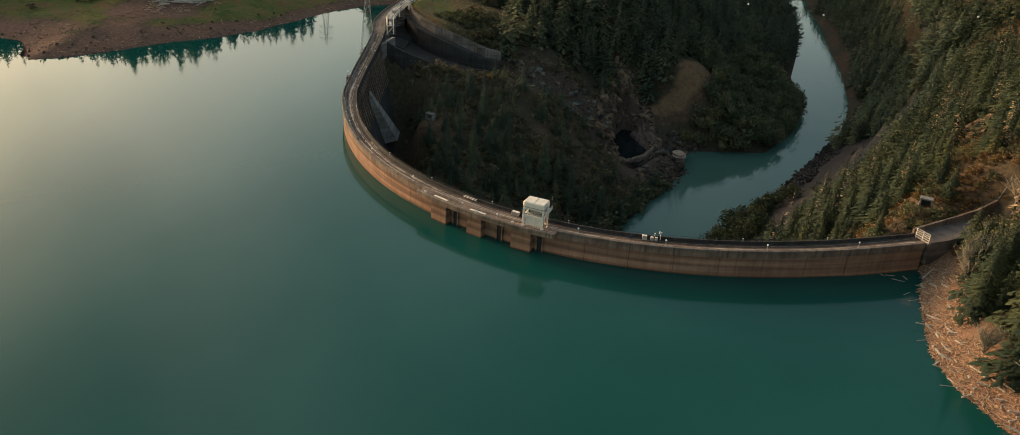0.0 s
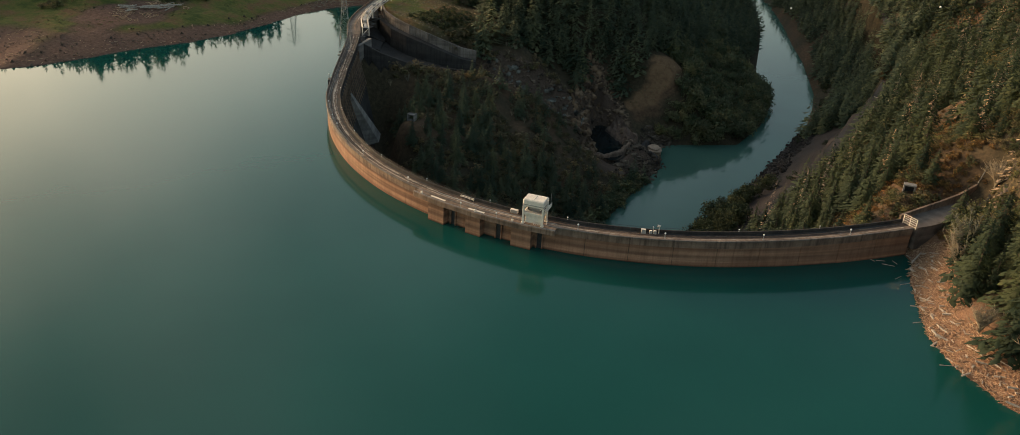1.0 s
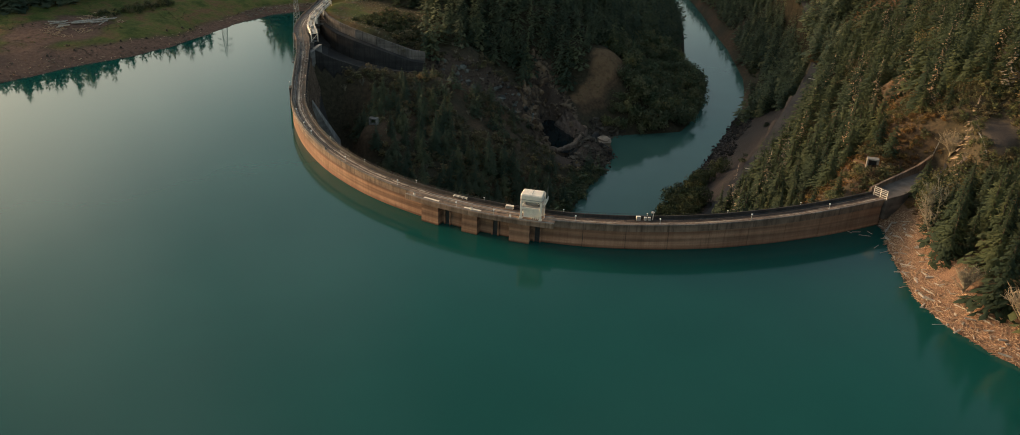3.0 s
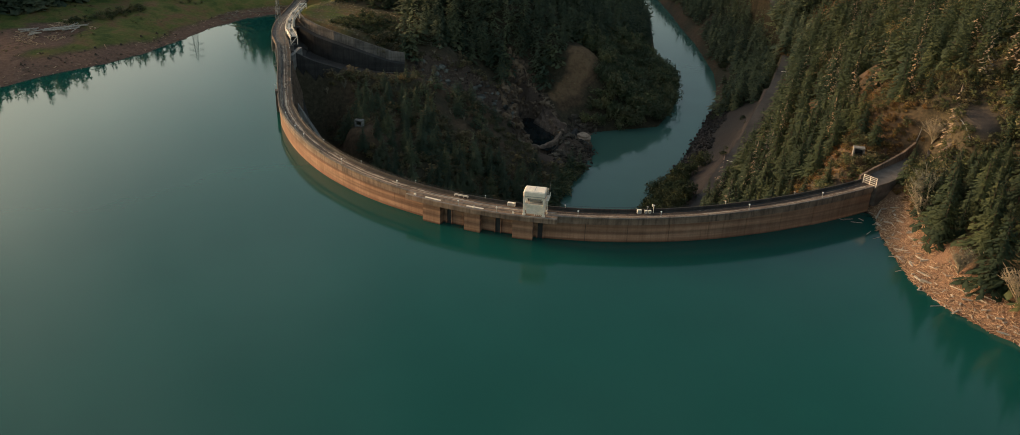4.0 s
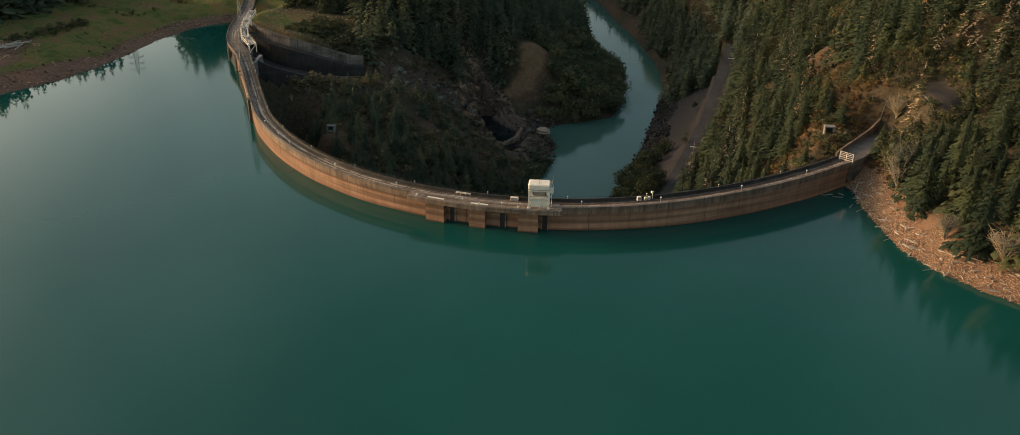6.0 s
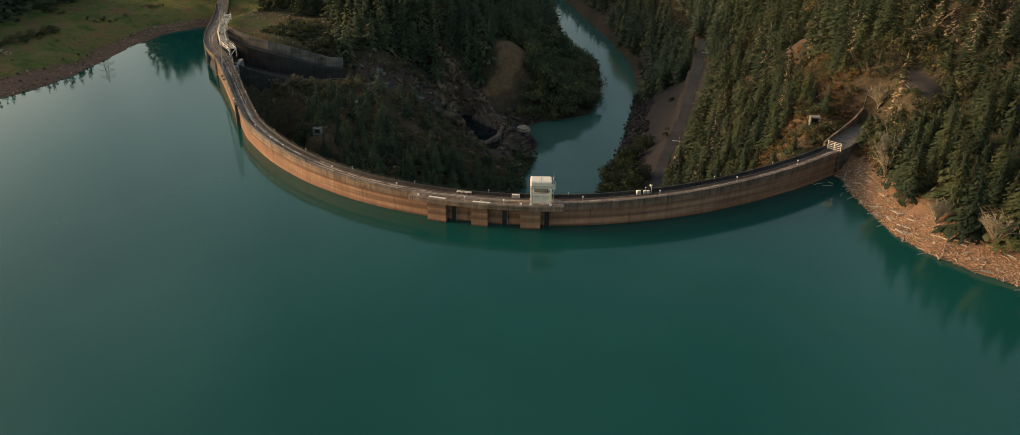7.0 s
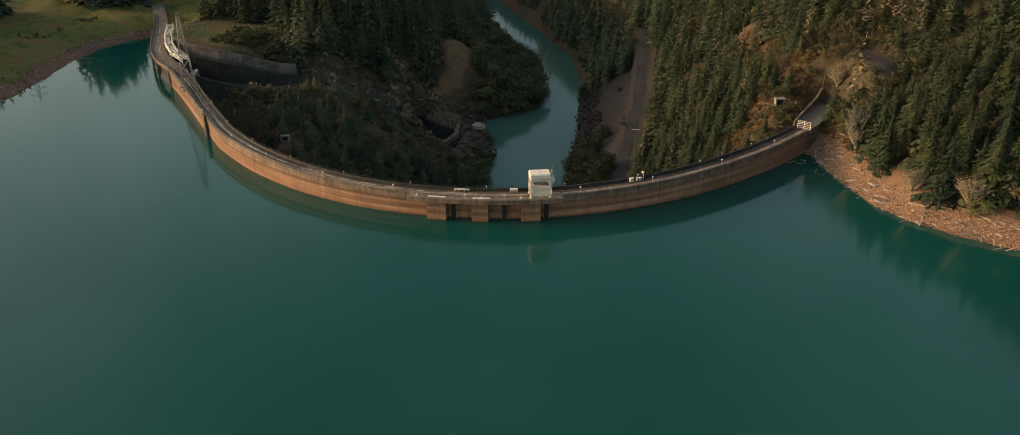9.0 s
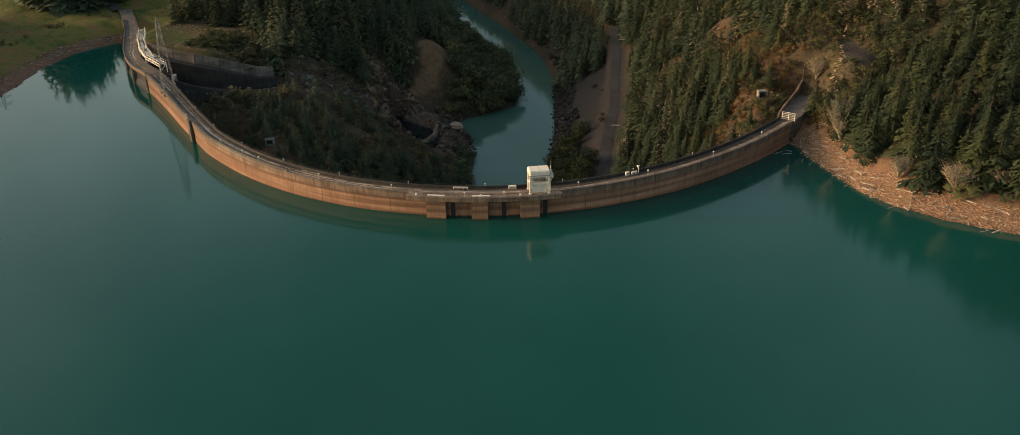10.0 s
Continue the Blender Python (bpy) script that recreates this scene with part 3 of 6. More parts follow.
# ---- dam ----
def run_of(x, y):
    k = int(np.argmin((_ex - x) ** 2 + (_ey - y) ** 2))
    return float(_er[k])


S_WING = run_of(-166, 133.5)
S_SPILL = run_of(-207, 203)
dam = thing("dam", Matrix(), "long curved concrete arch dam with brown water stains", "dam", kind="structure")
BLOCK = 12.6
LEDGE = 7.35


def body_profile(s):
    w = road_width(s)
    return [(0.0, -14.0), (0.0, LEDGE), (-w, LEDGE), (-w, 4.0), (-w - 3.5, -10.0), (-w - 12, -44.0), (-w - 4, -46.0)]


def ragged_at(s):
    """Where the pale broken edge between walkway and roadway lies: metres upstream of the edge."""
    return float(np.interp(s, [0, 85, 165, TOTAL], [-1.3, -1.35, -2.6, -2.9]))


n_blocks = int(round(S_WING / BLOCK))
bw = S_WING / n_blocks
for k in range(n_blocks):
    s0, s1 = k * bw + 0.07, (k + 1) * bw - 0.07
    part("dam_block", one(sweep, s0, s1, body_profile), M_FACE, dam, "brown-stained concrete block")
    part("downstream_face", one(sweep, s0, s1, lambda s: [(-road_width(s) - 0.004, LEDGE - 0.1), (-road_width(s) - 0.3, LEDGE - 0.1), (-road_width(s) - 0.3, 4.0), (-road_width(s) - 3.9, -10.0), (-road_width(s) - 12.4, -44.0), (-road_width(s) - 12.004, -44.0), (-road_width(s) - 3.504, -10.0), (-road_width(s) - 0.004, 4.0)]), M_DARKCON, dam, "near-black downstream face")
    for j in range(3):
        sr = s0 + (j + 0.5) * (s1 - s0) / 3
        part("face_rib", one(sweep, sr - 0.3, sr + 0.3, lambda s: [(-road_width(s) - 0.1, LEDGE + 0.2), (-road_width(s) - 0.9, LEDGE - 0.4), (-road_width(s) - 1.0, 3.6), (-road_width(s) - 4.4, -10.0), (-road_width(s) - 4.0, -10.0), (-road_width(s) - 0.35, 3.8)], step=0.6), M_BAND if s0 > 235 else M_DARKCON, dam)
    part("crest_beam", one(sweep, s0 - 0.04, s1 + 0.04, [(0.28, LEDGE + 0.003), (0.28, CREST - 0.1), (0.18, CREST), (-1.15, CREST), (-1.15, LEDGE + 0.003)]), M_BAND, dam, "grey weathered crest beam")
    part("beam_lip", one(sweep, s0 - 0.02, s1 + 0.02, [(0.284, 9.28), (0.5, 9.36), (0.5, 9.66), (0.42, 9.71), (0.0, 9.71), (0.0, 9.28)]), M_WALL, dam, "weathered projecting lip of the crest beam")
    part("deck_slab", one(sweep, s0 - 0.05, s1 + 0.05, lambda s: [(-1.153, LEDGE + 0.003), (-1.153, 9.3), (0.35 - road_width(s), 9.3), (0.35 - road_width(s), LEDGE + 0.003)]), M_DARKDECK if s0 < ARCH_END - 40 else M_DECK, dam, "worn concrete roadway")
    part("roadway_strip", one(sweep, s0 - 0.045, s1 + 0.045, lambda s: [(ragged_at(s), 9.29), (ragged_at(s), 9.335), (0.352 - road_width(s), 9.335), (0.352 - road_width(s), 9.29)]), M_BROWNDECK, dam, "brown worn roadway")
    part("parapet", one(sweep, s0 - 0.03, s1 + 0.03, lambda s: [(0.347 - road_width(s), LEDGE + 0.003), (0.347 - road_width(s), 10.3), (-0.05 - road_width(s), 10.3), (-0.05 - road_width(s), LEDGE + 0.003)]), M_DARKCON, dam, "dark concrete parapet")
for o in (-1.75, -3.1):
    part("crane_rail", one(sweep, 3, ARCH_END + 20, [(o, 9.303), (o, 9.40), (o - 0.22, 9.40), (o - 0.22, 9.303)]), M_BAND, dam, "rusty crane rail in the roadway")
part("wing_parapet", one(sweep, ARCH_END - 55, S_WING, [(0.25, CREST + 0.003), (0.25, 10.45), (-0.1, 10.45), (-0.1, CREST + 0.003)]), M_GREYCON, dam, "grey upstream parapet")
part("joint_core", one(sweep, 0.5, S_WING - 0.5, lambda s: [(-0.25, -13.0), (-0.25, CREST - 0.6), (0.2 - road_width(s), CREST - 0.6), (-0.8 - road_width(s), -10.0)]), M_DARKCON, dam)

def ragged_strip(name, s0, s1, where, wide, z, mat, label, seed):
    """A thin strip of broken surfacing with uneven edges along the crest."""
    r = np.random.RandomState(seed)
    bm = bmesh.new()
    last = None
    for s in np.arange(s0, s1, 0.9):
        w = wide * np.clip(0.35 + 0.75 * value_noise(s, 3.0 * seed, 5.0, seed) + r.uniform(-0.25, 0.45), 0.06, 1.6)
        o = where(s) + r.uniform(-0.12, 0.12)
        up = lift(s)
        row = [bm.verts.new((*at(s, o + w / 2), z - 0.06 + up)), bm.verts.new((*at(s, o + w / 2), z + up)), bm.verts.new((*at(s, o - w / 2), z + up)), bm.verts.new((*at(s, o - w / 2), z - 0.06 + up))]
        if last:
            for j in range(3):
                bm.faces.new((last[j], last[j + 1], row[j + 1], row[j]))
        last = row
    return part(name, bm, mat, dam, label)


ragged_strip("broken_edge", 3, S_WING - 2, ragged_at, 0.85, 9.385, M_CHALK, "pale broken edge of the roadway", 1)
ragged_strip("dark_gutter", 3, S_WING - 2, lambda s: 0.95 - road_width(s), 1.2, 9.372, M_DARKCON, "dark uneven strip along the parapet", 2)
ragged_strip("gutter_stain", 90, S_WING - 2, lambda s: -1.6, 0.7, 9.378, M_DARKCON, "dark uneven strip along the walkway", 3)
ragged_strip("beam_deposit", 3, S_WING - 2, lambda s: -0.75, 0.4, CREST + 0.03, M_CHALK, "pale deposit on the crest beam", 4)

# worn, patched and stained strips along the roadway
rs = random.Random(14)
for k in range(150):
    s0 = rs.uniform(2, TOTAL - 40)
    w_road = road_width(s0)
    o = -1.3 - rs.random() * (w_road - 2.2)
    s1 = min(s0 + rs.uniform(4, 26), S_WING - 1 if s0 < S_WING - 1 else TOTAL - 30)
    wd, z = rs.choice((0.12, 0.2, 0.35, 0.6)) * rs.uniform(0.7, 1.3), 9.306 + 0.0004 * k
    if s1 - s0 > 3:
        part("worn_strip", one(sweep, s0, s1, [(o, 9.28), (o, z), (o - wd, z), (o - wd, 9.28)]), rs.choice((M_DARKCON, M_DARKCON, M_DARKDECK, M_BAND, M_CHALK)), dam)


# ---- intake platform, buttresses and spillway of the dam ----
S_I0, S_I1 = run_of(22.0, 5), run_of(-25.0, 4)
part("intake_platform", one(sweep, S_I0, S_I1, [(3.0, 8.0), (3.0, 9.4), (2.85, 9.5), (0.283, 9.5), (0.283, 8.0)]), M_BAND, dam, "grey concrete intake platform")
part("platform_curb", one(sweep, S_I0, S_I1, [(2.75, 9.503), (2.75, 9.7), (2.5, 9.7), (2.5, 9.503)]), M_PALECON, dam)
for x0, x1 in ((-19.4, -14.0), (-6.0, -0.5), (9.9, 15.9)):
    sa, sb = run_of(x1, 2.5), run_of(x0, 2.5)
    part("buttress", one(sweep, sa, sb, [(2.55, -14.0), (2.55, 7.996), (0.003, 7.996), (0.003, -14.0)], step=7), M_FACE, dam, "brown-stained intake buttress")
for x in (-11.6, 4.2, 18.0):
    sc = run_of(x, 3)
    # no recess here: a dark plate on the face paints the slot's shade
    part("gate_slot", one(sweep, sc - 0.75, sc + 0.75, [(0.02, -13.0), (0.02, 7.95), (0.08, 7.95), (0.08, -13.0)], step=1.5), M_DARK, dam, "dark plate for the shade of a gate slot")
    for d in (-0.95, 0.95):
        part("slot_guide", one(sweep, sc + d - 0.18, sc + d + 0.18, [(0.004, -13.0), (0.004, 7.99), (0.55, 7.99), (0.55, -13.0)], step=1), M_FACE, dam)
# low pilaster where the arch meets the straight wing
sp = run_of(-120.5, 69)
part("pilaster", one(sweep, sp - 1.6, sp + 1.6, [(0.3, -13.0), (0.3, 10.4), (1.3, 10.4), (1.3, -13.0)], step=1.6), M_GREYCON, dam, "grey concrete pilaster")
# sloping thrust block on the downstream face
bm = bmesh.new()
st = run_of(-120.5, 69)
vs = [bm.verts.new((*at(st + 4, -7.5), 1.0)), bm.verts.new((*at(st + 7, -7.5), 1.0)), bm.verts.new((*at(st + 27, -18.5), -25)), bm.verts.new((*at(st + 16, -18.5), -25)), bm.verts.new((*at(st + 10, -6), -27)), bm.verts.new((*at(st + 27, -6), -27))]
for f in ((0, 1, 2, 3), (0, 3, 4), (1, 5, 2), (0, 4, 5, 1), (3, 2, 5, 4)):
    bm.faces.new([vs[k] for k in f])
part("thrust_block", bm, M_PALECON, dam, "grey sloping thrust block")

# spillway: bridge deck, piers, gates, hoists and the curved chute
spill = thing("spillway", Matrix(), "gated concrete spillway under the curved road bridge", "spillway", kind="structure")
part("bridge_deck", one(sweep, S_WING + 0.1, TOTAL, lambda s: [(0.1, 8.5), (0.1, 9.3), (-road_width(s), 9.3), (-road_width(s), 8.5)]), M_DECK, spill, "worn concrete bridge deck")
part("upstream_parapet", one(sweep, S_WING + 0.1, TOTAL - 28, [(0.4, 8.2), (0.4, 10.1), (0.103, 10.1), (0.103, 8.2)]), M_BAND, spill)
part("downstream_parapet", one(sweep, S_WING + 0.1, TOTAL - 28, lambda s: [(-road_width(s) - 0.003, 8.2), (-road_width(s) - 0.003, 10.2), (-road_width(s) - 0.4, 10.2), (-road_width(s) - 0.4, 8.2)]), M_DARKCON, spill)
GATES = 4
bay = (S_SPILL - S_WING) / GATES
for k in range(GATES + 1):
    s = S_WING + k * bay
    bm = bmesh.new()
    u, v = side(s), Vector((-side(s).y, side(s).x))
    ring = []
    for o, w in ((0.9, 0.0), (0.7, 0.7), (0.2, 1.1), (-8, 1.1), (-8, -1.1), (0.2, -1.1), (0.7, -0.7)):
        q = Vector(at(s)) + u * o + v * w
        ring.append(q)
    low = [bm.verts.new((*q, -14.0)) for q in ring]
    top = [bm.verts.new((*q, 8.49 + lift(s))) for q in ring]
    for j in range(7):
        bm.faces.new((low[j], low[(j + 1) % 7], top[(j + 1) % 7], top[j]))
    bm.faces.new(top)
    bm.faces.new(low[::-1])
    part("pier", bm, M_WALL, spill, "rounded concrete spillway pier")
for k in range(GATES):
    s0, s1 = S_WING + k * bay + 1.15, S_WING + (k + 1) * bay - 1.15
    part("spillway_sill", one(sweep, s0, s1, [(1.5, -14), (1.5, -3), (0.5, -1.2), (-2, -0.8), (-6, -1.6), (-16, -5.0), (-16, -14)]), M_DARKCON, spill)
    face = [(0.2 - 1.6 * math.sin(a), -1.2 + 7.6 * a / 1.3) for a in np.linspace(0, 1.3, 6)]
    gate = part("radial_gate", one(sweep, s0, s1, face + [(o - 0.25, z) for o, z in face[::-1]]), M_DARK, spill, "dark curved steel gate")
    for ss in (s0 + 2.5, s1 - 2.5):
        bm = bmesh.new()
        bar(bm, (*at(ss, -1.5), 4.5), (*at(ss, -11), 4.0), 0.22)
        bar(bm, (*at(ss, -1.0), 0.5), (*at(ss, -11), 4.0), 0.22)
        part("gate_arm", bm, M_STEEL, gate)


def gate_hoist(s, w):
    """A cream lattice hoist bridge over one bay: legs, beams, a drum house, rails."""
    g = thing("gate_hoist", pose(*at(s, -road_width(s) - 2.6), 8.5 + lift(s), 0, 0, angle(s)), "pale steel hoist frame over a spillway gate", "hoist", "hoists over the spillway")
    for x in (-w / 2, w / 2):
        bm = bmesh.new()
        for y in (-1.6, 1.6):
            flat_bar(bm, (x, y, 0), (x, y, 4.2), 0.32)
        flat_bar(bm, (x, -1.6, 4.2), (x, 1.6, 4.2), 0.32)
        flat_bar(bm, (x, -1.6, 0.3), (x, 1.6, 4.0), 0.2)
        part("end_frame", bm, M_WHITE, g)
    for y in (-1.6, 1.6):
        bm = bmesh.new()
        flat_bar(bm, (-w / 2, y, 4.2), (w / 2, y, 4.2), 0.4)
        flat_bar(bm, (-w / 2, y, 2.9), (w / 2, y, 2.9), 0.25)
        for k in range(6):
            a = -w / 2 + w * k / 6
            flat_bar(bm, (a, y, 2.9 if k % 2 else 4.2), (a + w / 6, y, 4.2 if k % 2 else 2.9), 0.16)
        part("truss", bm, M_WHITE, g)
    part("walkway", one(box, (0, 0, 4.42), (w, 1.4, 0.1)), M_SHADE, g)
    drum = part("drum_house", one(box, (0, 0.1, 5.2), (2.0, 1.5, 1.2), bevel=0.15), M_SHADE, g)
    part("motor", one(bar, (-2.4, 0.2, 4.95), (-1.4, 0.2, 4.95), 0.4, 10), M_SHADE, drum)
    for y in (-1.5, 1.5):
        bm = bmesh.new()
        flat_bar(bm, (-w / 2, y, 5.5), (w / 2, y, 5.5), 0.09)
        for k in range(7):
            flat_bar(bm, (-w / 2 + w * k / 6, y, 4.4), (-w / 2 + w * k / 6, y, 5.5), 0.09)
        part("railing", bm, M_WHITE, g)
    return g


for k in range(GATES):
    gate_hoist(S_WING + (k + 0.5) * bay, bay - 1.2)


def wall_run(name, pts, thick, mat, parent, label="", batter=0.0):
    """A wall along plan points (x, y, top, foot), with thickness."""
    bm = bmesh.new()
    rings = []
    for k, (x, y, top, foot) in enumerate(pts):
        a, b = pts[max(0, k - 1)], pts[min(len(pts) - 1, k + 1)]
        d = Vector((b[0] - a[0], b[1] - a[1])).normalized()
        q = Vector((-d.y, d.x)) * thick / 2
        rings.append([bm.verts.new((x + q.x, y + q.y, top)), bm.verts.new((x - q.x, y - q.y, top)),
                      bm.verts.new((x - q.x - d.y * -batter, y - q.y - d.x * batter, foot)), bm.verts.new((x + q.x, y + q.y, foot))])
    for a, b in zip(rings, rings[1:]):
        for j in range(4):
            bm.faces.new((a[j], a[(j + 1) % 4], b[(j + 1) % 4], b[j]))
    bm.faces.new(rings[0])
    bm.faces.new(rings[-1][::-1])
    return part(name, bm, mat, parent, label)


for k, (a, b) in enumerate(zip(FAR_WALL, FAR_WALL[1:])):
    mids = [tuple(a[j] + (b[j] - a[j]) * t for j in range(4)) for t in (0.006, 0.5, 0.994)]
    mids = [(q[0], q[1], q[2], q[2] - 5.2) for q in mids]
    wall_run("training_wall", mids, 0.9, M_WALL, spill, "brown-grey stained training wall")
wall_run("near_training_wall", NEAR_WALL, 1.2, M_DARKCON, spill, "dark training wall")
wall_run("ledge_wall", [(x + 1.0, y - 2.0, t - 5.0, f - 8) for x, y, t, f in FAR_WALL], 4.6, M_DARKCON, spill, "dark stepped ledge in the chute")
bm = bmesh.new()
rows = []
for t in np.linspace(0, 1, 14):
    a = [np.interp(t * 7, range(8), [p[j] for p in FAR_WALL]) for j in (0, 1)]
    c = [np.interp(t * 4, range(5), [p[j] for p in NEAR_WALL]) for j in (0, 1)]
    z = -4.5 - 9.5 * t
    rows.append([bm.verts.new((a[0] + (c[0] - a[0]) * u, a[1] + (c[1] - a[1]) * u, z)) for u in (0, 0.33, 0.67, 1)])
for a, b in zip(rows, rows[1:]):
    for j in range(3):
        bm.faces.new((a[j], a[j + 1], b[j + 1], b[j]))
part("chute_floor", bm, M_DARKCON, spill, "dark chute floor")
# tall grey end wall of the wing beside the chute
wall_run("wing_end_wall", [(-149.3, 119.5, 8.0, -14), (-151.2, 126, 8.4, -14), (-153, 133, 8.6, -14)], 1.6, M_PALECON, spill, "tall grey wing wall")


# ---- things on the crest ----
def gantry(m):
    g = thing("gantry_hoist", m, "cream-painted steel gate hoist with a rounded roof on the dam crest", "hoist")
    bm = bmesh.new()
    box(bm, (0, 0.1, 7.55), (6.9, 4.9, 1.9), bevel=0.32)
    roof = part("roof_housing", bm, M_WHITE, g, "cream housing with chamfered edges")
    part("roof_seam", one(box, (0, 0.1, 6.72), (7.0, 5.0, 0.16)), M_SHADE, roof)
    part("roof_ridge", one(box, (0, 0.1, 8.53), (0.12, 3.7, 0.06)), M_SHADE, roof)
    for x in (-3.1, 3.1):
        for y in (-2.0, 2.0):
            leg = part("leg", one(box, (x, y, 3.22), (0.62, 0.55, 6.44), bevel=0.05), M_WHITE, g)
            part("wheel_box", one(box, (x, y, 0.28), (1.0, 0.75, 0.5), bevel=0.06), M_WHITE, leg)
    for z, h in ((6.35, 0.55), (3.75, 0.6)):
        for y in (-2.0, 2.0):
            part("cross_beam", one(box, (0, y, z), (5.57, 0.42, h), bevel=0.04), M_WHITE, g)
        for x in (-3.1, 3.1):
            part("side_beam", one(box, (x, 0, z), (0.45, 3.44, h), bevel=0.04), M_WHITE, g)
    for x in (-2.45, 2.45):
        for z, sg in ((5.75, 1), (3.2, 1)):
            bm = bmesh.new()
            box(bm, (x, -2.0, z), (0.75, 0.38, 0.2), ry=45 if x < 0 else -45)
            part("corner_brace", bm, M_WHITE, g)
    part("apron_panel", one(box, (0.1, -1.55, 1.9), (5.2, 0.12, 3.0), bevel=0.03), M_WHITE, g, "cream sheet-steel apron")
    drum = part("hoist_drum", one(bar, (-1.9, 0, 5.0), (1.9, 0, 5.0), 0.62, 14), M_SHADE, g, "grey cable drum")
    for x in (-2.0, 2.0):
        part("drum_flange", one(bar, (x - 0.08, 0, 5.0), (x + 0.08, 0, 5.0), 0.85, 14), M_DARK, drum)
    part("machine_floor", one(box, (0, 0, 4.12), (5.6, 3.5, 0.12)), M_SHADE, g)
    part("gear_case", one(box, (1.4, 0.9, 4.7), (1.3, 0.9, 1.0), bevel=0.1), M_WHITE, g)
    part("back_panel", one(box, (0, 1.7, 2.0), (5.2, 0.1, 3.0)), M_WHITE, g)
    lad = bmesh.new()
    for y in (-0.3, 0.3):
        flat_bar(lad, (3.95, y, 0.1), (3.95, y, 9.2), 0.1)
    for k in range(18):
        flat_bar(lad, (3.95, -0.3, 0.5 + 0.45 * k), (3.95, 0.3, 0.5 + 0.45 * k), 0.07)
    part("ladder", lad, M_WHITE, g)
    part("side_platform", one(box, (4.0, 0, 5.9), (1.1, 4.2, 0.12)), M_WHITE, g)
    rail = bmesh.new()
    for y in (-2.0, -1.0, 1.0, 2.0):
        flat_bar(rail, (4.5, y, 5.9), (4.5, y, 7.1), 0.1)
    flat_bar(rail, (4.5, -2.0, 7.1), (4.5, 2.0, 7.1), 0.1)
    flat_bar(rail, (4.5, -2.0, 6.5), (4.5, 2.0, 6.5), 0.08)
    part("platform_railing", rail, M_WHITE, g)
    part("strut", one(bar, (3.3, -1.9, 3.7), (4.4, -1.9, 5.85), 0.09), M_WHITE, g)
    part("strut", one(bar, (3.3, 1.9, 3.7), (4.4, 1.9, 5.85), 0.09), M_WHITE, g)
    part("mast", one(bar, (4.3, 1.6, 5.95), (4.3, 1.6, 10.4), 0.07), M_STEEL, g)
    bm = bmesh.new()
    for x in (0.3, 0.9, 1.5, 2.1):
        bar(bm, (x, -1.85, 0.15), (x, -1.85, 1.35), 0.12, 8)
    bar(bm, (0.2, -1.85, 0.75), (2.2, -1.85, 0.75), 0.07)
    part("valve_pipes", bm, M_WHITE, g, "pale pipes at the foot")
    return g


s_g = run_of(15.1, 3.5)
gantry(pose(*at(s_g, -0.2), 9.5 + lift(s_g), 0, 0, angle(s_g)) @ Matrix.Diagonal((0.95, 0.95, 0.93, 1)))
part("gantry_rail_bed", one(sweep, S_I0 + 0.5, S_I1 - 6, [(-1.9, 9.303), (-1.9, 9.42), (-2.3, 9.42), (-2.3, 9.303)]), M_STEEL, dam)


def crest_lamp(m, h):
    g = thing("crest_lamp", m, "short post lamp with a white globe on the dam crest", "lamp", "lamps along the crest")
    part("post", one(bar, (0, 0, 0), (0, 0, h), 0.085, 8), M_SHADE, g)
    part("base_plate", one(box, (0, 0, 0.05), (0.4, 0.4, 0.1)), M_SHADE, g)
    bm = bmesh.new()
    bmesh.ops.create_uvsphere(bm, u_segments=10, v_segments=7, radius=0.27, matrix=pose(0, 0, h + 0.15))
    part("globe", bm, M_LAMP, g, "white globe")
    return g


lamp = None
for x, y in ((28.4, 7), (51.5, 16), (74.4, 33), (95.5, 52), (-31.4, 4), (-56.5, 14), (-81.0, 29), (-88.5, 35), (-101, 45)):
    s = run_of(x, y)
    m = pose(*at(s, -0.45), CREST + lift(s), 0, 0, angle(s))
    lamp = copy_thing(lamp, m) if lamp else crest_lamp(m, 1.45)
for s, off, z in ((run_of(-7.3, 2), 2.3, 9.5), (run_of(4.4, 2), 2.3, 9.5), (run_of(-122, 71), 1.0, 10.4)):
    copy_thing(lamp, pose(*at(s, off), z + lift(s), 0, 0, angle(s)))
for s in np.arange(30, S_WING - 10, 26.0):
    copy_thing(lamp, pose(*at(s, -road_width(s) + 0.15), 10.28 + lift(s), 0, 0, angle(s)) @ Matrix.Diagonal((0.8, 0.8, 0.45, 1)))


def cabinet(m, w, h, d):
    g = thing("electric_cabinet", m, "white steel electrical cabinet on the dam crest", "cabinet", "cabinets on the crest")
    body = part("cabinet_body", one(box, (0, 0, h / 2 + 0.1), (w, d, h), bevel=0.04), M_WHITE, g)
    part("cabinet_plinth", one(box, (0, 0, 0.05), (w * 0.92, d * 0.9, 0.1)), M_DARK, g)
    part("cabinet_door", one(box, (0, -d / 2 - 0.02, h / 2 + 0.1), (w * 0.86, 0.03, h * 0.86)), M_SHADE, body)
    return g


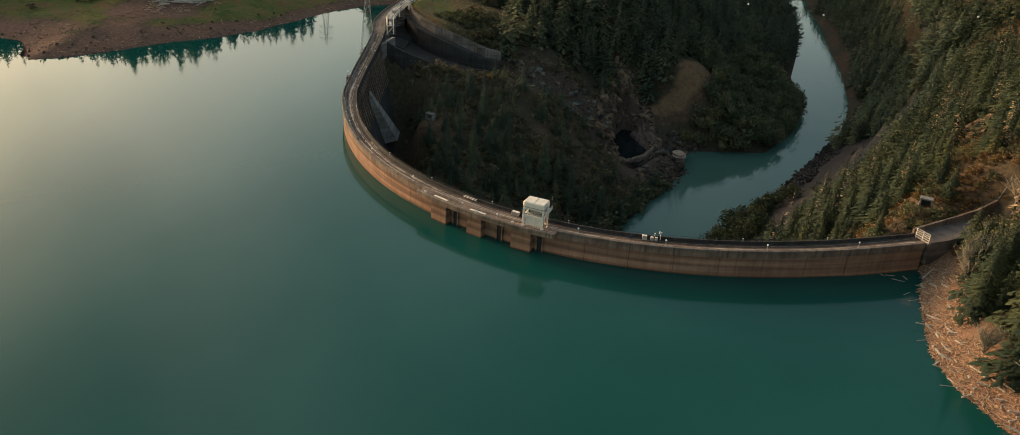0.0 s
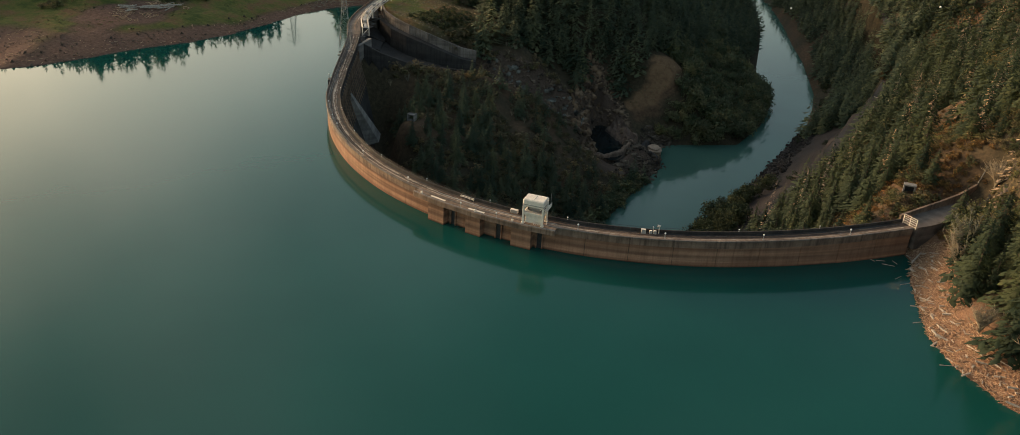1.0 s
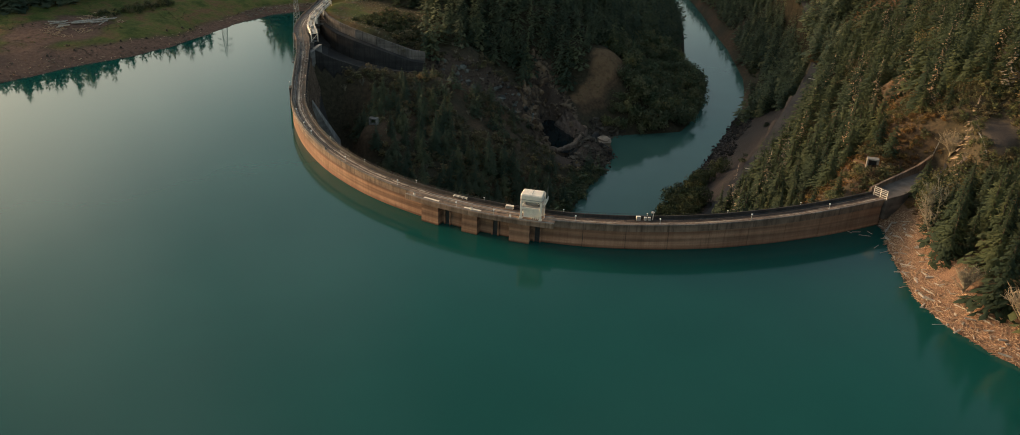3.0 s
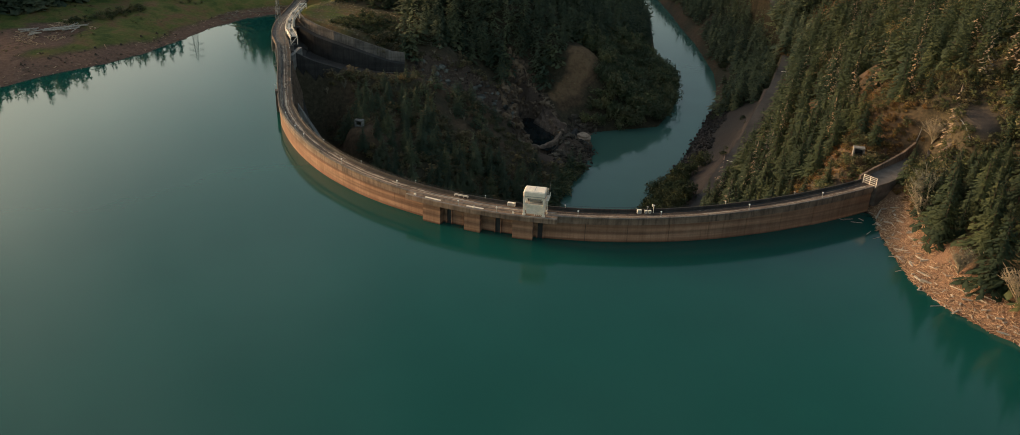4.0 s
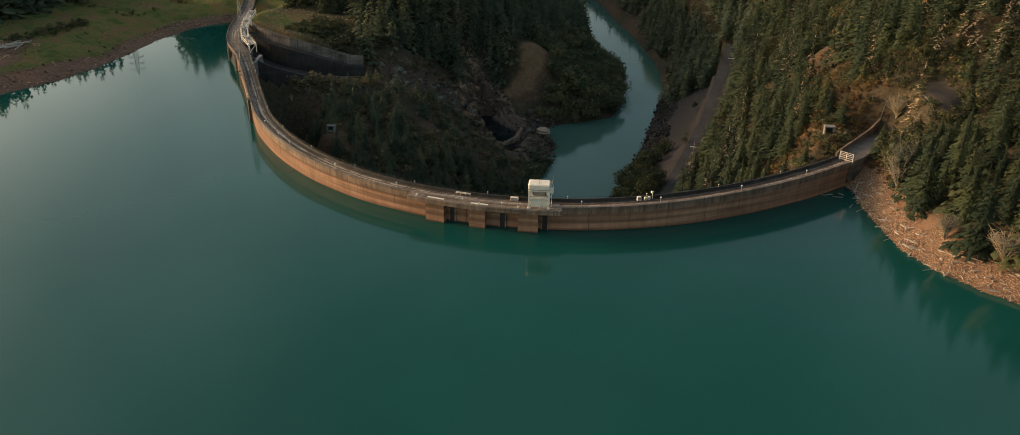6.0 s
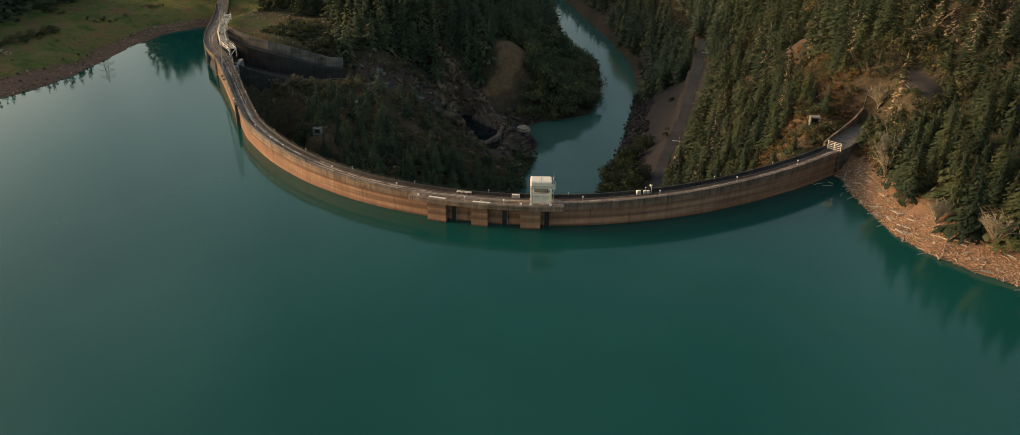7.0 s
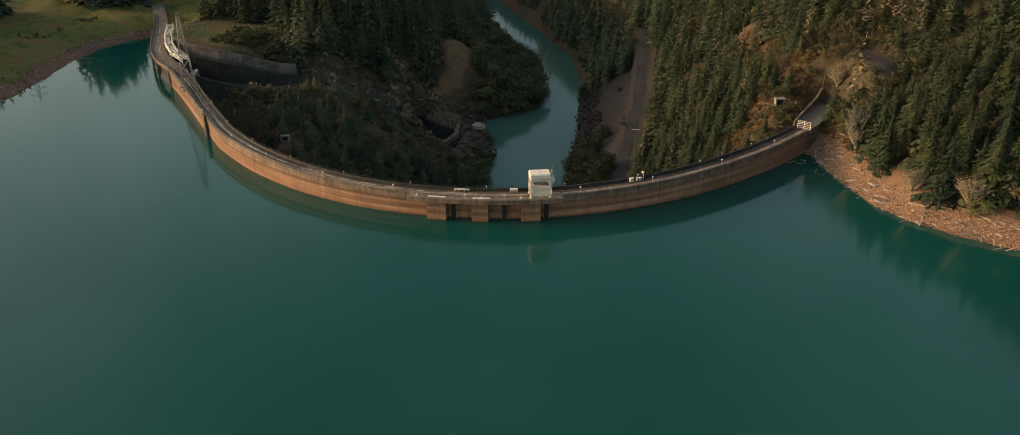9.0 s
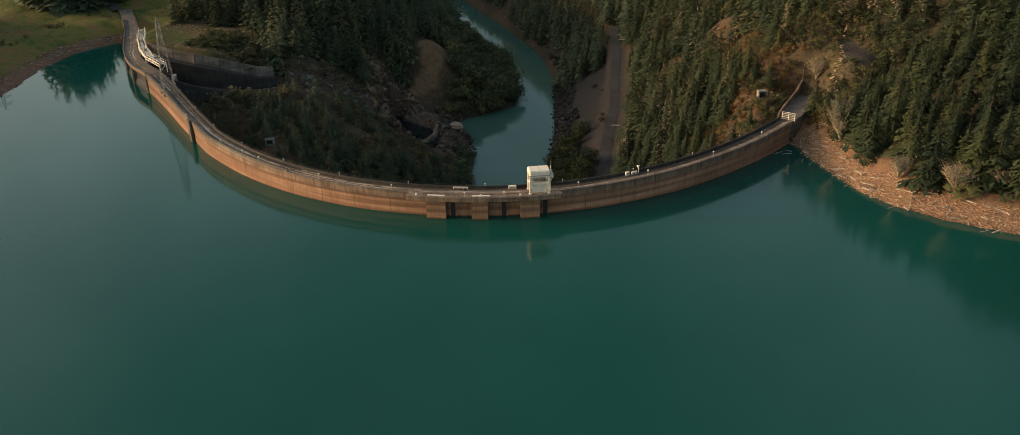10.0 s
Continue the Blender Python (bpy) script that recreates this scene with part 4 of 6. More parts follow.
s = run_of(46.3, 12)
cabinet(pose(*at(s, -road_width(s) + 1.3), 9.3 + lift(s), 0, 0, angle(s)), 1.3, 1.3, 0.8)
cabinet(pose(*at(s - 2.2, -road_width(s) + 1.2), 9.3 + lift(s), 0, 0, angle(s)), 0.8, 1.0, 0.6)
cabinet(pose(*at(s - 3.4, -road_width(s) + 1.2), 9.3 + lift(s), 0, 0, angle(s)), 0.8, 1.0, 0.6)
s = s - 4.6
siren = thing("siren_post", pose(*at(s, -road_width(s) + 0.9), 9.3 + lift(s), 0, 0, angle(s)), "white siren on a short post beside the cabinets", "siren")
part("post", one(bar, (0, 0, 0), (0, 0, 2.3), 0.1, 8), M_WHITE, siren)
part("horn", one(bar, (-0.5, 0, 2.5), (0.35, 0, 2.5), 0.4, 12, 0.15), M_WHITE, siren)
s = run_of(7.6, 2.5)
cabinet(pose(*at(s, -road_width(s) + 1.0), 9.3 + lift(s), 0, 0, angle(s)), 2.4, 1.05, 1.0)
# pipe rack and hatch covers by the intake
s = run_of(-9.5, 2.5)
rack = thing("pipe_rack", pose(*at(s, -road_width(s) + 0.9), 9.3 + lift(s), 0, 0, angle(s)), "pale pipe rack with handrails beside the roadway", "pipe rack")
for y in (-0.35, 0.35):
    part("rail_pipe", one(bar, (-2.4, y, 0.75), (2.4, y, 0.75), 0.1), M_WHITE, rack)
for x in (-2.3, -0.8, 0.8, 2.3):
    part("rack_post", one(bar, (x, 0, 0), (x, 0, 0.75), 0.07), M_WHITE, rack)
for x0, x1 in ((-19.5, -14.3), (-5.7, 0.2)):
    sa = run_of((x0 + x1) / 2, 2.5)
    hatch = thing("hatch_cover", pose(*at(sa, 1.45), 9.503 + lift(sa), 0, 0, angle(sa)), "pale steel hatch cover on the intake platform", "hatch", "hatches on the platform")
    for k in range(4):
        part("hatch_plate", one(box, (-2.1 + 1.4 * k, 0, 0.06), (1.34, 0.7, 0.12), bevel=0.02), M_WHITE, hatch)
for x in (-23, -2.5, 9.2):
    sa = run_of(x, 2.5)
    bm = bmesh.new()
    g = thing("gate_pedestal", pose(*at(sa, 2.2), 9.5 + lift(sa), 0, 0, angle(sa)), "small pale gate pedestal on the platform", "pedestal", "pedestals on the platform")
    part("pedestal", one(box, (0, 0, 0.4), (0.6, 0.6, 0.8), bevel=0.05), M_WHITE, g)
    part("stem", one(bar, (0, 0, 0.8), (0, 0, 1.5), 0.1, 8), M_STEEL, g)


def crest_railing(s0, s1):
    """Pipe railing on the downstream parapet."""
    bm = bmesh.new()
    pts = [(*at(s, 0.1 - road_width(s)), lift(s)) for s in np.arange(s0, s1, 2.6)]
    for a, b in zip(pts, pts[1:]):
        bar(bm, (*a[:2], 10.28 + a[2]), (*a[:2], 10.85 + a[2]), 0.035, 4)
        bar(bm, (*a[:2], 10.85 + a[2]), (*b[:2], 10.85 + b[2]), 0.035, 4)
    return part("pipe_railing", bm, M_DARK, dam, "thin dark pipe railing")


crest_railing(4, ARCH_END - 4)
crest_railing(ARCH_END - 2, S_WING)
# patches of dirt, moss and gravel left along the upstream curb
bm = bmesh.new()
r = random.Random(3)
for k in range(900):
    s = r.uniform(3, S_WING - 2)
    inner = s > ARCH_END - 110 and k % 2
    o = -road_width(s) + 1.5 + abs(r.gauss(0, 0.3)) if inner else -1.2 - abs(r.gauss(0, 0.28))
    w, d = r.uniform(0.6, 2.6), r.uniform(0.12, 0.42)
    ring = []
    for a in np.linspace(0, 6.283, 9)[:-1]:
        q = at(s + w * math.cos(a) * r.uniform(0.6, 1), o + d * math.sin(a) * r.uniform(0.5, 1))
        ring.append(bm.verts.new((q.x, q.y, 9.302 + lift(s))))
    top = bm.verts.new((*at(s, o), 9.38 + lift(s)))
    for a, b in zip(ring, ring[1:] + ring[:1]):
        bm.faces.new((a, b, top))
tagged(part("curb_dirt", bm, M_PALECON, None, "pale gravel and dirt drifted along the roadway curb"), "", "dirt", kind="stuff")


# ---- lattice tower ----
def lattice_tower(m, h=32.5, w=5.6):
    g = thing("power_pylon", m, "tall galvanised steel lattice pylon of the power line", "pylon")
    lev = [0, 4.0, 7.5, 11, 14, 16.8, 19.3, 21.6, 23.7, 25.6, 27.4, 29.2, 31, h]

    def half(z):
        return (w / 2) * (1 - z / h) * 0.86 + 0.42 if z < h else 0.12
    corners = [(-1, -1), (1, -1), (1, 1), (-1, 1)]
    for cx, cy in corners:
        p0, p1, p2 = half(0), half(31), half(h)
        part("leg", one(flat_bar, (cx * p0, cy * p0, 0), (cx * p1, cy * p1, 31), 0.11), M_STEEL, g)
        part("peak_bar", one(flat_bar, (cx * p1, cy * p1, 31), (cx * p2, cy * p2, h), 0.1), M_STEEL, g)
        part("footing", one(box, (cx * half(0), cy * half(0), 0.15), (0.9, 0.9, 0.5)), M_PALECON, g)
    for k in range(4):
        (ax, ay), (bx, by) = corners[k], corners[(k + 1) % 4]
        for z0, z1 in zip(lev[1:], lev[2:]):
            p0, p1 = half(z0), half(z1)
            part("brace", one(flat_bar, (ax * p0, ay * p0, z0), (bx * p1, by * p1, z1), 0.06), M_STEEL, g)
            part("brace", one(flat_bar, (bx * p0, by * p0, z0), (ax * p1, ay * p1, z1), 0.06), M_STEEL, g)
            part("girt", one(flat_bar, (ax * p0, ay * p0, z0), (bx * p0, by * p0, z0), 0.07), M_STEEL, g)
        if k % 2:
            for cx, cy in ((ax, ay), (bx, by)):
                part("foot_brace", one(flat_bar, (cx * half(0), cy * half(0), 0), ((ax + bx) / 2 * half(4), (ay + by) / 2 * half(4), 4.0), 0.1), M_STEEL, g)
    for z in (20.5, 24.5, 28.5):
        for sgn in (-1, 1):
            bm = bmesh.new()
            L = 4.6
            for y in (-half(z), half(z)):
                flat_bar(bm, (sgn * half(z), y, z), (sgn * L, 0, z + 0.1), 0.075)
                flat_bar(bm, (sgn * half(z), y, z + 1.5), (sgn * L, 0, z + 0.1), 0.075)
            for t in (0.35, 0.65):
                flat_bar(bm, (sgn * (half(z) + (L - half(z)) * t), 0, z), (sgn * (half(z) + (L - half(z)) * t), 0, z + 1.5 * (1 - t)), 0.08)
            arm = part("cross_arm", bm, M_STEEL, g)
            bm = bmesh.new()
            for j in range(6):
                bar(bm, (sgn * L, 0, z - 0.12 - 0.2 * j), (sgn * L, 0, z - 0.22 - 0.2 * j), 0.14, 8)
            part("insulator", bm, M_SHADE, arm)
    return g


s_t = run_of(-145.0, 102.8)
lattice_tower(pose(*at(s_t, -1.6), 9.3 + lift(s_t), 0, 0, angle(s_t)))
lattice_tower(pose(-306, 236, float(ground_height(-306, 236)) - 0.3, 0, 0, 35))


# ---- small structures in the valley ----
def portal(name, m, w, h, d, label, mat=None):
    mat = mat or M_PALECON
    g = thing(name, m, label, "portal")
    bm = bmesh.new()
    for x in (-w / 2 + 0.25, w / 2 - 0.25):
        box(bm, (x, 0, h / 2 - 1), (0.5, d, h + 2))
    part("side_wall", bm, mat, g)
    part("lintel", one(box, (0, 0, h - 0.25 + 0.253), (w + 0.1, d + 0.1, 0.5), bevel=0.04), mat, g)
    part("sill", one(box, (0, 0, 0.15), (w - 1.01, d - 0.1, 0.5)), mat, g)
    # near-black panel that paints the shade inside the opening
    part("dark_back", one(box, (0, d / 2 - 0.2, h / 2), (w - 1.01, 0.2, h - 0.5)), M_DARK, g)
    return g


portal("tunnel_portal", pose(104.0, 95.5, 9.2, 0, 0, 8), 3.8, 3.3, 2.4, "pale concrete portal with a dark opening on a dry slope")
portal("valve_house", pose(-101.6, 99.5, -13.0, 0, 0, 8), 3.6, 2.6, 2.6, "grey concrete valve house in the brush below the dam", M_PALECON)
# plunge-pool walls and the slab by the river
weir = thing("pool_weir", Matrix(), "dark broken concrete walls round the plunge pool", "weir")
def rough_wall(name, pts, thick, mat, parent, label, seed):
    """A broken wall along plan points (x, y, top): uneven top, bulging sides."""
    r = np.random.RandomState(seed)
    bm = bmesh.new()
    rings = []
    n = len(pts)
    for t in np.linspace(0, n - 1, (n - 1) * 4 + 1):
        x, y, top = (np.interp(t, range(n), [q[j] for q in pts]) for j in range(3))
        a, b = max(0.0, t - 0.3), min(n - 1.0, t + 0.3)
        d = Vector([np.interp(b, range(n), [q[j] for q in pts]) - np.interp(a, range(n), [q[j] for q in pts]) for j in (0, 1)]).normalized()
        q = Vector((-d.y, d.x))
        w = thick / 2 * r.uniform(0.75, 1.3)
        z = top + r.uniform(-0.6, 0.5)
        prof = [(-w * 1.9, -61.0), (-w * 1.5, z - 3.0), (-w * 1.05, z - 0.7), (-w * 0.6, z), (w * 0.6, z + r.uniform(-0.3, 0.2)), (w, z - 0.8), (w * 1.3, z - 3.0), (w * 1.6, -61.0)]
        rings.append([bm.verts.new((x + q.x * o + r.uniform(-0.25, 0.25), y + q.y * o + r.uniform(-0.25, 0.25), zz)) for o, zz in prof])
    for a, b in zip(rings, rings[1:]):
        for j in range(7):
            bm.faces.new((a[j], a[j + 1], b[j + 1], b[j]))
    bm.faces.new(rings[0])
    bm.faces.new(rings[-1][::-1])
    return part(name, bm, mat, parent, label)


# curved rim before the pool, its end rising to the rock wall behind
rim = [(-60.5, 201.0), (-55.5, 198.8), (-50.5, 200.0), (-47.0, 205.0), (-45.6, 211.5), (-46.2, 217.5)]
rough_wall("pool_rim", [(x, y, -48.2 + 0.25 * k) for k, (x, y) in enumerate(rim)], 2.4, M_ROCKCON, weir, "brown curved concrete rim", 1)
rough_wall("pool_wall", [(-46.2, 217.0, -47.0), (-45.6, 222.0, -46.0), (-46.5, 227.0, -45.0), (-48.0, 232.0, -44.5)], 2.6, M_ROCKCON, weir, "brown stained wall crest", 2)
bm = bmesh.new()
rows_ = []
for k in range(9):
    t = k / 8
    foot = Vector((-47.5 - 20.5 * t, 219.5 + 17.5 * t))
    rows_.append([bm.verts.new((foot.x + 3.4 * u + rs.uniform(-0.6, 0.6), foot.y + 5.0 * u + rs.uniform(-0.6, 0.6), -50.5 + (6.0 + 2.5 * t) * u ** 0.8 + rs.uniform(-0.9, 0.7))) for u in (0, 0.2, 0.4, 0.6, 0.8, 1.0, 1.2)])
for a, b in zip(rows_, rows_[1:]):
    for j in range(6):
        bm.faces.new((a[j], a[j + 1], b[j + 1], b[j]))
part("rock_face", bm, M_ROCKFACE, weir, "brown bare rock face above the pool")
rough_wall("apron_wall", [(-46, 203, -51.5), (-42.5, 212, -50.5), (-41, 224, -50.0), (-42.5, 238, -49)], 3.0, M_DARKCON, weir, "dark sloping apron", 3)
bm = bmesh.new()
ring = [(-43.5, 205.0, -54.6), (-35.0, 207.0, -55.3), (-31.0, 219.0, -54.8), (-31.5, 230.0, -53.6), (-36.5, 230.5, -51.8), (-40.5, 221.0, -51.6)]
top = [bm.verts.new(q) for q in ring]
low = [bm.verts.new((x, y, -60)) for x, y, z in ring]
bm.faces.new(top)
for k in range(6):
    bm.faces.new((low[k], low[(k + 1) % 6], top[(k + 1) % 6], top[k]))
part("apron_slab", bm, M_DARKCON, weir, "smooth dark apron slab sloping to the river")
slab = thing("stepped_slab", pose(-36.5, 236.0, -52.9, 14, 9, 20), "pale weathered stepped concrete slab by the river", "slab")
rk = random.Random(21)
for k in range(2):
    bm = bmesh.new()
    n_ = 9
    low, top = [], []
    for j in range(n_):
        a = 6.283 * j / n_
        rx_, ry_ = (4.8 - 1.5 * k) * rk.uniform(0.75, 1.15), (4.3 - 1.3 * k) * rk.uniform(0.75, 1.15)
        x, y = rx_ * math.cos(a) - 0.5 * k, ry_ * math.sin(a) + 0.55 * k
        low.append(bm.verts.new((x * 1.05, y * 1.05, -3.0 if k == 0 else 0.1 + 0.75 * k)))
        top.append(bm.verts.new((x, y, 0.9 + 0.75 * k + rk.uniform(-0.12, 0.12))))
    for j in range(n_):
        bm.faces.new((low[j], low[(j + 1) % n_], top[(j + 1) % n_], top[j]))
    mid = bm.verts.new((-0.5 * k, 0.55 * k, 0.95 + 0.75 * k))
    for j in range(n_):
        bm.faces.new((top[j], top[(j + 1) % n_], mid))
    part("slab_step", bm, M_SLAB, slab)


def road_pole(m):
    g = thing("roadside_pole", m, "thin roadside pole with a white cross arm", "pole", "poles along the road")
    part("pole", one(bar, (0, 0, 0), (0, 0, 4.5), 0.12, 6), M_STEEL, g)
    part("arm", one(box, (-1.4, 0, 4.5), (4.0, 0.25, 0.2)), M_WHITE, g)
    return g


pole = road_pole(pose(53.6, 182, -37.1))
copy_thing(pole, pose(64.5, 300, -21.5))

# ---- right abutment: barrier, approach pad and wall ----
barrier = thing("crest_barrier", pose(108.4, 69.6, 8.9, 0, 0, -33), "tall pale steel barrier fence across the crest road", "fence")
for x in (-2.4, 0.0, 2.4):
    part("post", one(box, (x, 0, 1.6), (0.16, 0.16, 3.2)), M_WHITE, barrier)
for z in (0.5, 1.2, 1.9, 2.5, 3.1):
    part("rail", one(box, (0, 0.0, z), (4.8, 0.08, 0.12)), M_WHITE, barrier)
approach = thing("approach_pad", Matrix(), "grey concrete approach pad at the end of the dam", "pavement", kind="structure")
bm = bmesh.new()
ring = [(105.9, 72.6), (111.0, 69.2), (114.5, 74), (119.5, 83), (125.5, 98), (126, 112), (124.5, 111), (118.8, 98.6), (114.2, 90), (109.6, 81)]
low, top = [bm.verts.new((x, y, 2.0)) for x, y in ring], [bm.verts.new((x, y, 9.35)) for x, y in ring]
for k in range(len(ring)):
    bm.faces.new((low[k], low[(k + 1) % len(ring)], top[(k + 1) % len(ring)], top[k]))
bm.faces.new(top)
part("pad_slab", bm, M_DECK, approach)
wall_run("parapet_wall", [(105.2, 72.0, 11.0, 4), (109.2, 81, 11.0, 4), (113.8, 90, 11.3, 4), (118.5, 98.5, 12.2, 4), (120.8, 103.5, 13.0, 4), (122.5, 107, 13.8, 5)], 0.7, M_BAND, approach, "pale concrete parapet wall")
wall_run("retaining_wall", [(123.0, 115.5, 12.5, 5), (127.3, 112.5, 13, 5), (126.8, 99, 12.5, 5), (122, 86.5, 11, 5)], 0.8, M_DARKCON, approach, "dark retaining wall")
rail = bmesh.new()
for k in range(5):
    t = k / 12
    a = (122.6 + 4 * t, 107.4 + 11 * t, max(12.2, float(ground_height(122.6 + 4 * t, 107.4 + 11 * t)) - 0.1))
    bar(rail, a, (a[0], a[1], a[2] + 1.6), 0.08, 5)
    if k:
        for dz in (0.8, 1.55):
            bar(rail, (last[0], last[1], last[2] + dz), (a[0], a[1], a[2] + dz), 0.07, 5)
    last = a
part("hill_railing", rail, M_STEEL, approach, "galvanised hill railing")
guard = thing("guard_rail", Matrix(), "pale steel guard rail round the roadside pullout", "guard rail")
for a, b in (((136.2, 85.5), (135.0, 90)), ((135.0, 90), (134.0, 94.5)), ((134.0, 94.5), (133.2, 99)), ((135.8, 116), (139, 116.5))):
    bm = bmesh.new()
    za, zb = (float(ground_height(*q)) for q in (a, b))
    flat_bar(bm, (*a, za + 0.6), (*b, zb + 0.6), 0.2)
    part("rail", bm, M_STEEL, guard)
    part("post", one(box, (*a, za + 0.2), (0.15, 0.15, 1.2)), M_STEEL, guard)


# ---- line over the valley with marker balls ----
line = thing("power_line", Matrix(), "thin power line with white marker balls across the valley", "power line")


def line_at(t, dz=0.0):
    return (-190 + 420 * t, 274 + 58 * t, 60 + 35.6 * t - 217.7 * t * (1 - t) + dz)


for dz in (0.0, 4.0):
    bm = bmesh.new()
    for k in range(40):
        bar(bm, line_at(k / 40, dz), line_at((k + 1) / 40, dz), 0.03, 4)
    part("wire", bm, M_DARK, line)
for x in (-33.0, 7.7, 81.0):
    bm = bmesh.new()
    bmesh.ops.create_uvsphere(bm, u_segments=12, v_segments=8, radius=0.55, matrix=pose(*line_at((x + 190) / 420)))
    part("marker_ball", bm, M_LAMP, line, "white marker ball")


# ---- vegetation ----
def faced(vs, fs, ns):
    """Turns each triangle so that its face looks the way of its normals."""
    vs, fs, ns = np.asarray(vs, float), np.asarray(fs, int), np.asarray(ns, float)
    ns = ns / (np.linalg.norm(ns, axis=1, keepdims=True) + 1e-9)
    g = np.cross(vs[fs[:, 1]] - vs[fs[:, 0]], vs[fs[:, 2]] - vs[fs[:, 0]])
    back = (g * ns[fs[:, 0]]).sum(1) < 0
    fs[back] = fs[back][:, ::-1]
    return vs, fs, ns


def conifer_arrays(seed, boughs, per, width=0.2, bare=0.05, droop=0.4, size=1.0, ragged=0.2, shape=0.8):
    """A unit conifer, 1 high: boughs at every height that shorten to the top, each with some drooping sprays of needles."""
    r = np.random.RandomState(seed)
    t = 1 - (1 - (np.arange(boughs) + r.rand(boughs)) / boughs) ** 0.6
    a = r.uniform(0, 6.283, boughs)
    reach = width * (1 - t) ** shape * np.clip(1 + ragged * r.normal(size=boughs), 0.45, 1.5) * (1 + 0.14 * np.sin(3 * a + seed)) + 0.012
    z0 = bare + (1 - bare) * t
    vs, fs, ns = [], [], []
    for k in range(boughs):
        for j in range(per):
            f = 1.0 if j == 0 else r.uniform(0.35, 0.95)
            b = a[k] + (0 if j == 0 else r.normal() * 0.28)
            R = reach[k] * f
            s = (0.42 * reach[k] + 0.022) * size * r.uniform(0.75, 1.25)
            yaw = b + r.normal() * 0.45
            out, acr = np.array((math.cos(yaw), math.sin(yaw))), np.array((-math.sin(yaw), math.cos(yaw)))
            tip = np.array((math.cos(b) * R, math.sin(b) * R, z0[k] - droop * R + r.normal() * 0.006))
            root = tip + np.array((*(-out * s), s * (droop * 0.8 + 0.1)))
            mid = (tip + root) / 2
            w = s * r.uniform(0.17, 0.28)
            dip = s * r.uniform(0.05, 0.2)
            o = len(vs)
            vs += [root, mid + np.array((*(acr * w), -dip)), tip, mid + np.array((*(-acr * w), -dip))]
            fs += [(o, o + 1, o + 2), (o, o + 2, o + 3)]
            n = np.array((math.cos(b) * 0.8, math.sin(b) * 0.8, 0.55)) + r.normal(size=3) * 0.12
            ns += [n + np.array((0, 0, 0.25)), n + np.array((*(acr * 0.3), 0)), n - np.array((0, 0, 0.25)), n - np.array((*(acr * 0.3), 0))]
    o = len(vs)
    vs += [(0.008, 0, 0.93), (-0.004, 0.007, 0.93), (-0.004, -0.007, 0.93), (0, 0, 1.03)]
    fs += [(o, o + 1, o + 3), (o + 1, o + 2, o + 3), (o + 2, o, o + 3)]
    ns += [(1, 0, 0.5), (-0.5, 0.8, 0.5), (-0.5, -0.8, 0.5), (0, 0, 1)]
    return faced(vs, fs, ns)


def shrub_arrays(seed, clumps, leaf=0.16, up=0.75):
    """A unit broadleaf crown, about 1 high: many small leaf clumps round uneven lobes."""
    r = np.random.RandomState(seed)
    lobes = [(r.uniform(-0.3, 0.3), r.uniform(-0.3, 0.3), r.uniform(0.3, up), r.uniform(0.14, 0.3)) for _ in range(9)]
    vs, fs, ns = [], [], []
    for _ in range(clumps):
        x, y, z, rad = lobes[r.randint(9)]
        d = r.normal(size=3)
        d /= np.linalg.norm(d)
        c = np.array((x, y, z)) + d * rad * r.uniform(0.65, 1.12)
        c[2] = max(c[2], 0.03)
        tilt = d + r.normal(size=3) * 0.5
        u = np.cross(tilt, r.normal(size=3))
        u /= np.linalg.norm(u) + 1e-6
        v = np.cross(tilt, u)
        v /= np.linalg.norm(v) + 1e-6
        s = leaf * r.uniform(0.45, 1.15)
        o = len(vs)
        vs += [c + u * s, c + v * s * 0.7 + d * s * 0.3, c - u * s * 0.9, c - v * s * 0.7 + d * s * 0.2]
        fs += [(o, o + 1, o + 2), (o, o + 2, o + 3)]
        n = d * 0.8 + np.array((x, y, 0.35)) * 0.8 + r.normal(size=3) * 0.25
        ns += [n, n, n, n]
    return faced(vs, fs, ns)


def twig_arrays(seed, limbs, spread=0.42):
    """A bare crown, 1 high: thin three-sided limbs that fork upward."""
    r = np.random.RandomState(seed)
    vs, fs = [], []

    def limb(a, b, w):
        d = b - a
        u = np.cross(d, (0.3, 0.5, 0.8))
        u = u / (np.linalg.norm(u) + 1e-9) * w
        v = np.cross(d, u)
        v = v / (np.linalg.norm(v) + 1e-9) * w
        o = len(vs)
        vs.extend([a + u, a - 0.5 * u + 0.8 * v, a - 0.5 * u - 0.8 * v, b])
        fs.extend([(o, o + 1, o + 3), (o + 1, o + 2, o + 3), (o + 2, o, o + 3)])
    for _ in range(limbs):
        a = np.array((0, 0, r.uniform(0.05, 0.45)))
        th = r.uniform(0, 6.28)
        b = np.array((math.cos(th) * spread * r.uniform(0.3, 1), math.sin(th) * spread * r.uniform(0.3, 1), r.uniform(0.55, 1.0)))
        limb(a, b, 0.017)
        for _k in range(9):
            t = r.uniform(0.3, 0.95)
            c = a + (b - a) * t
            e = c + np.array((r.normal() * 0.08, r.normal() * 0.08, r.uniform(0.03, 0.16)))
            limb(c, e, 0.007)
    return np.array(vs), np.array(fs)


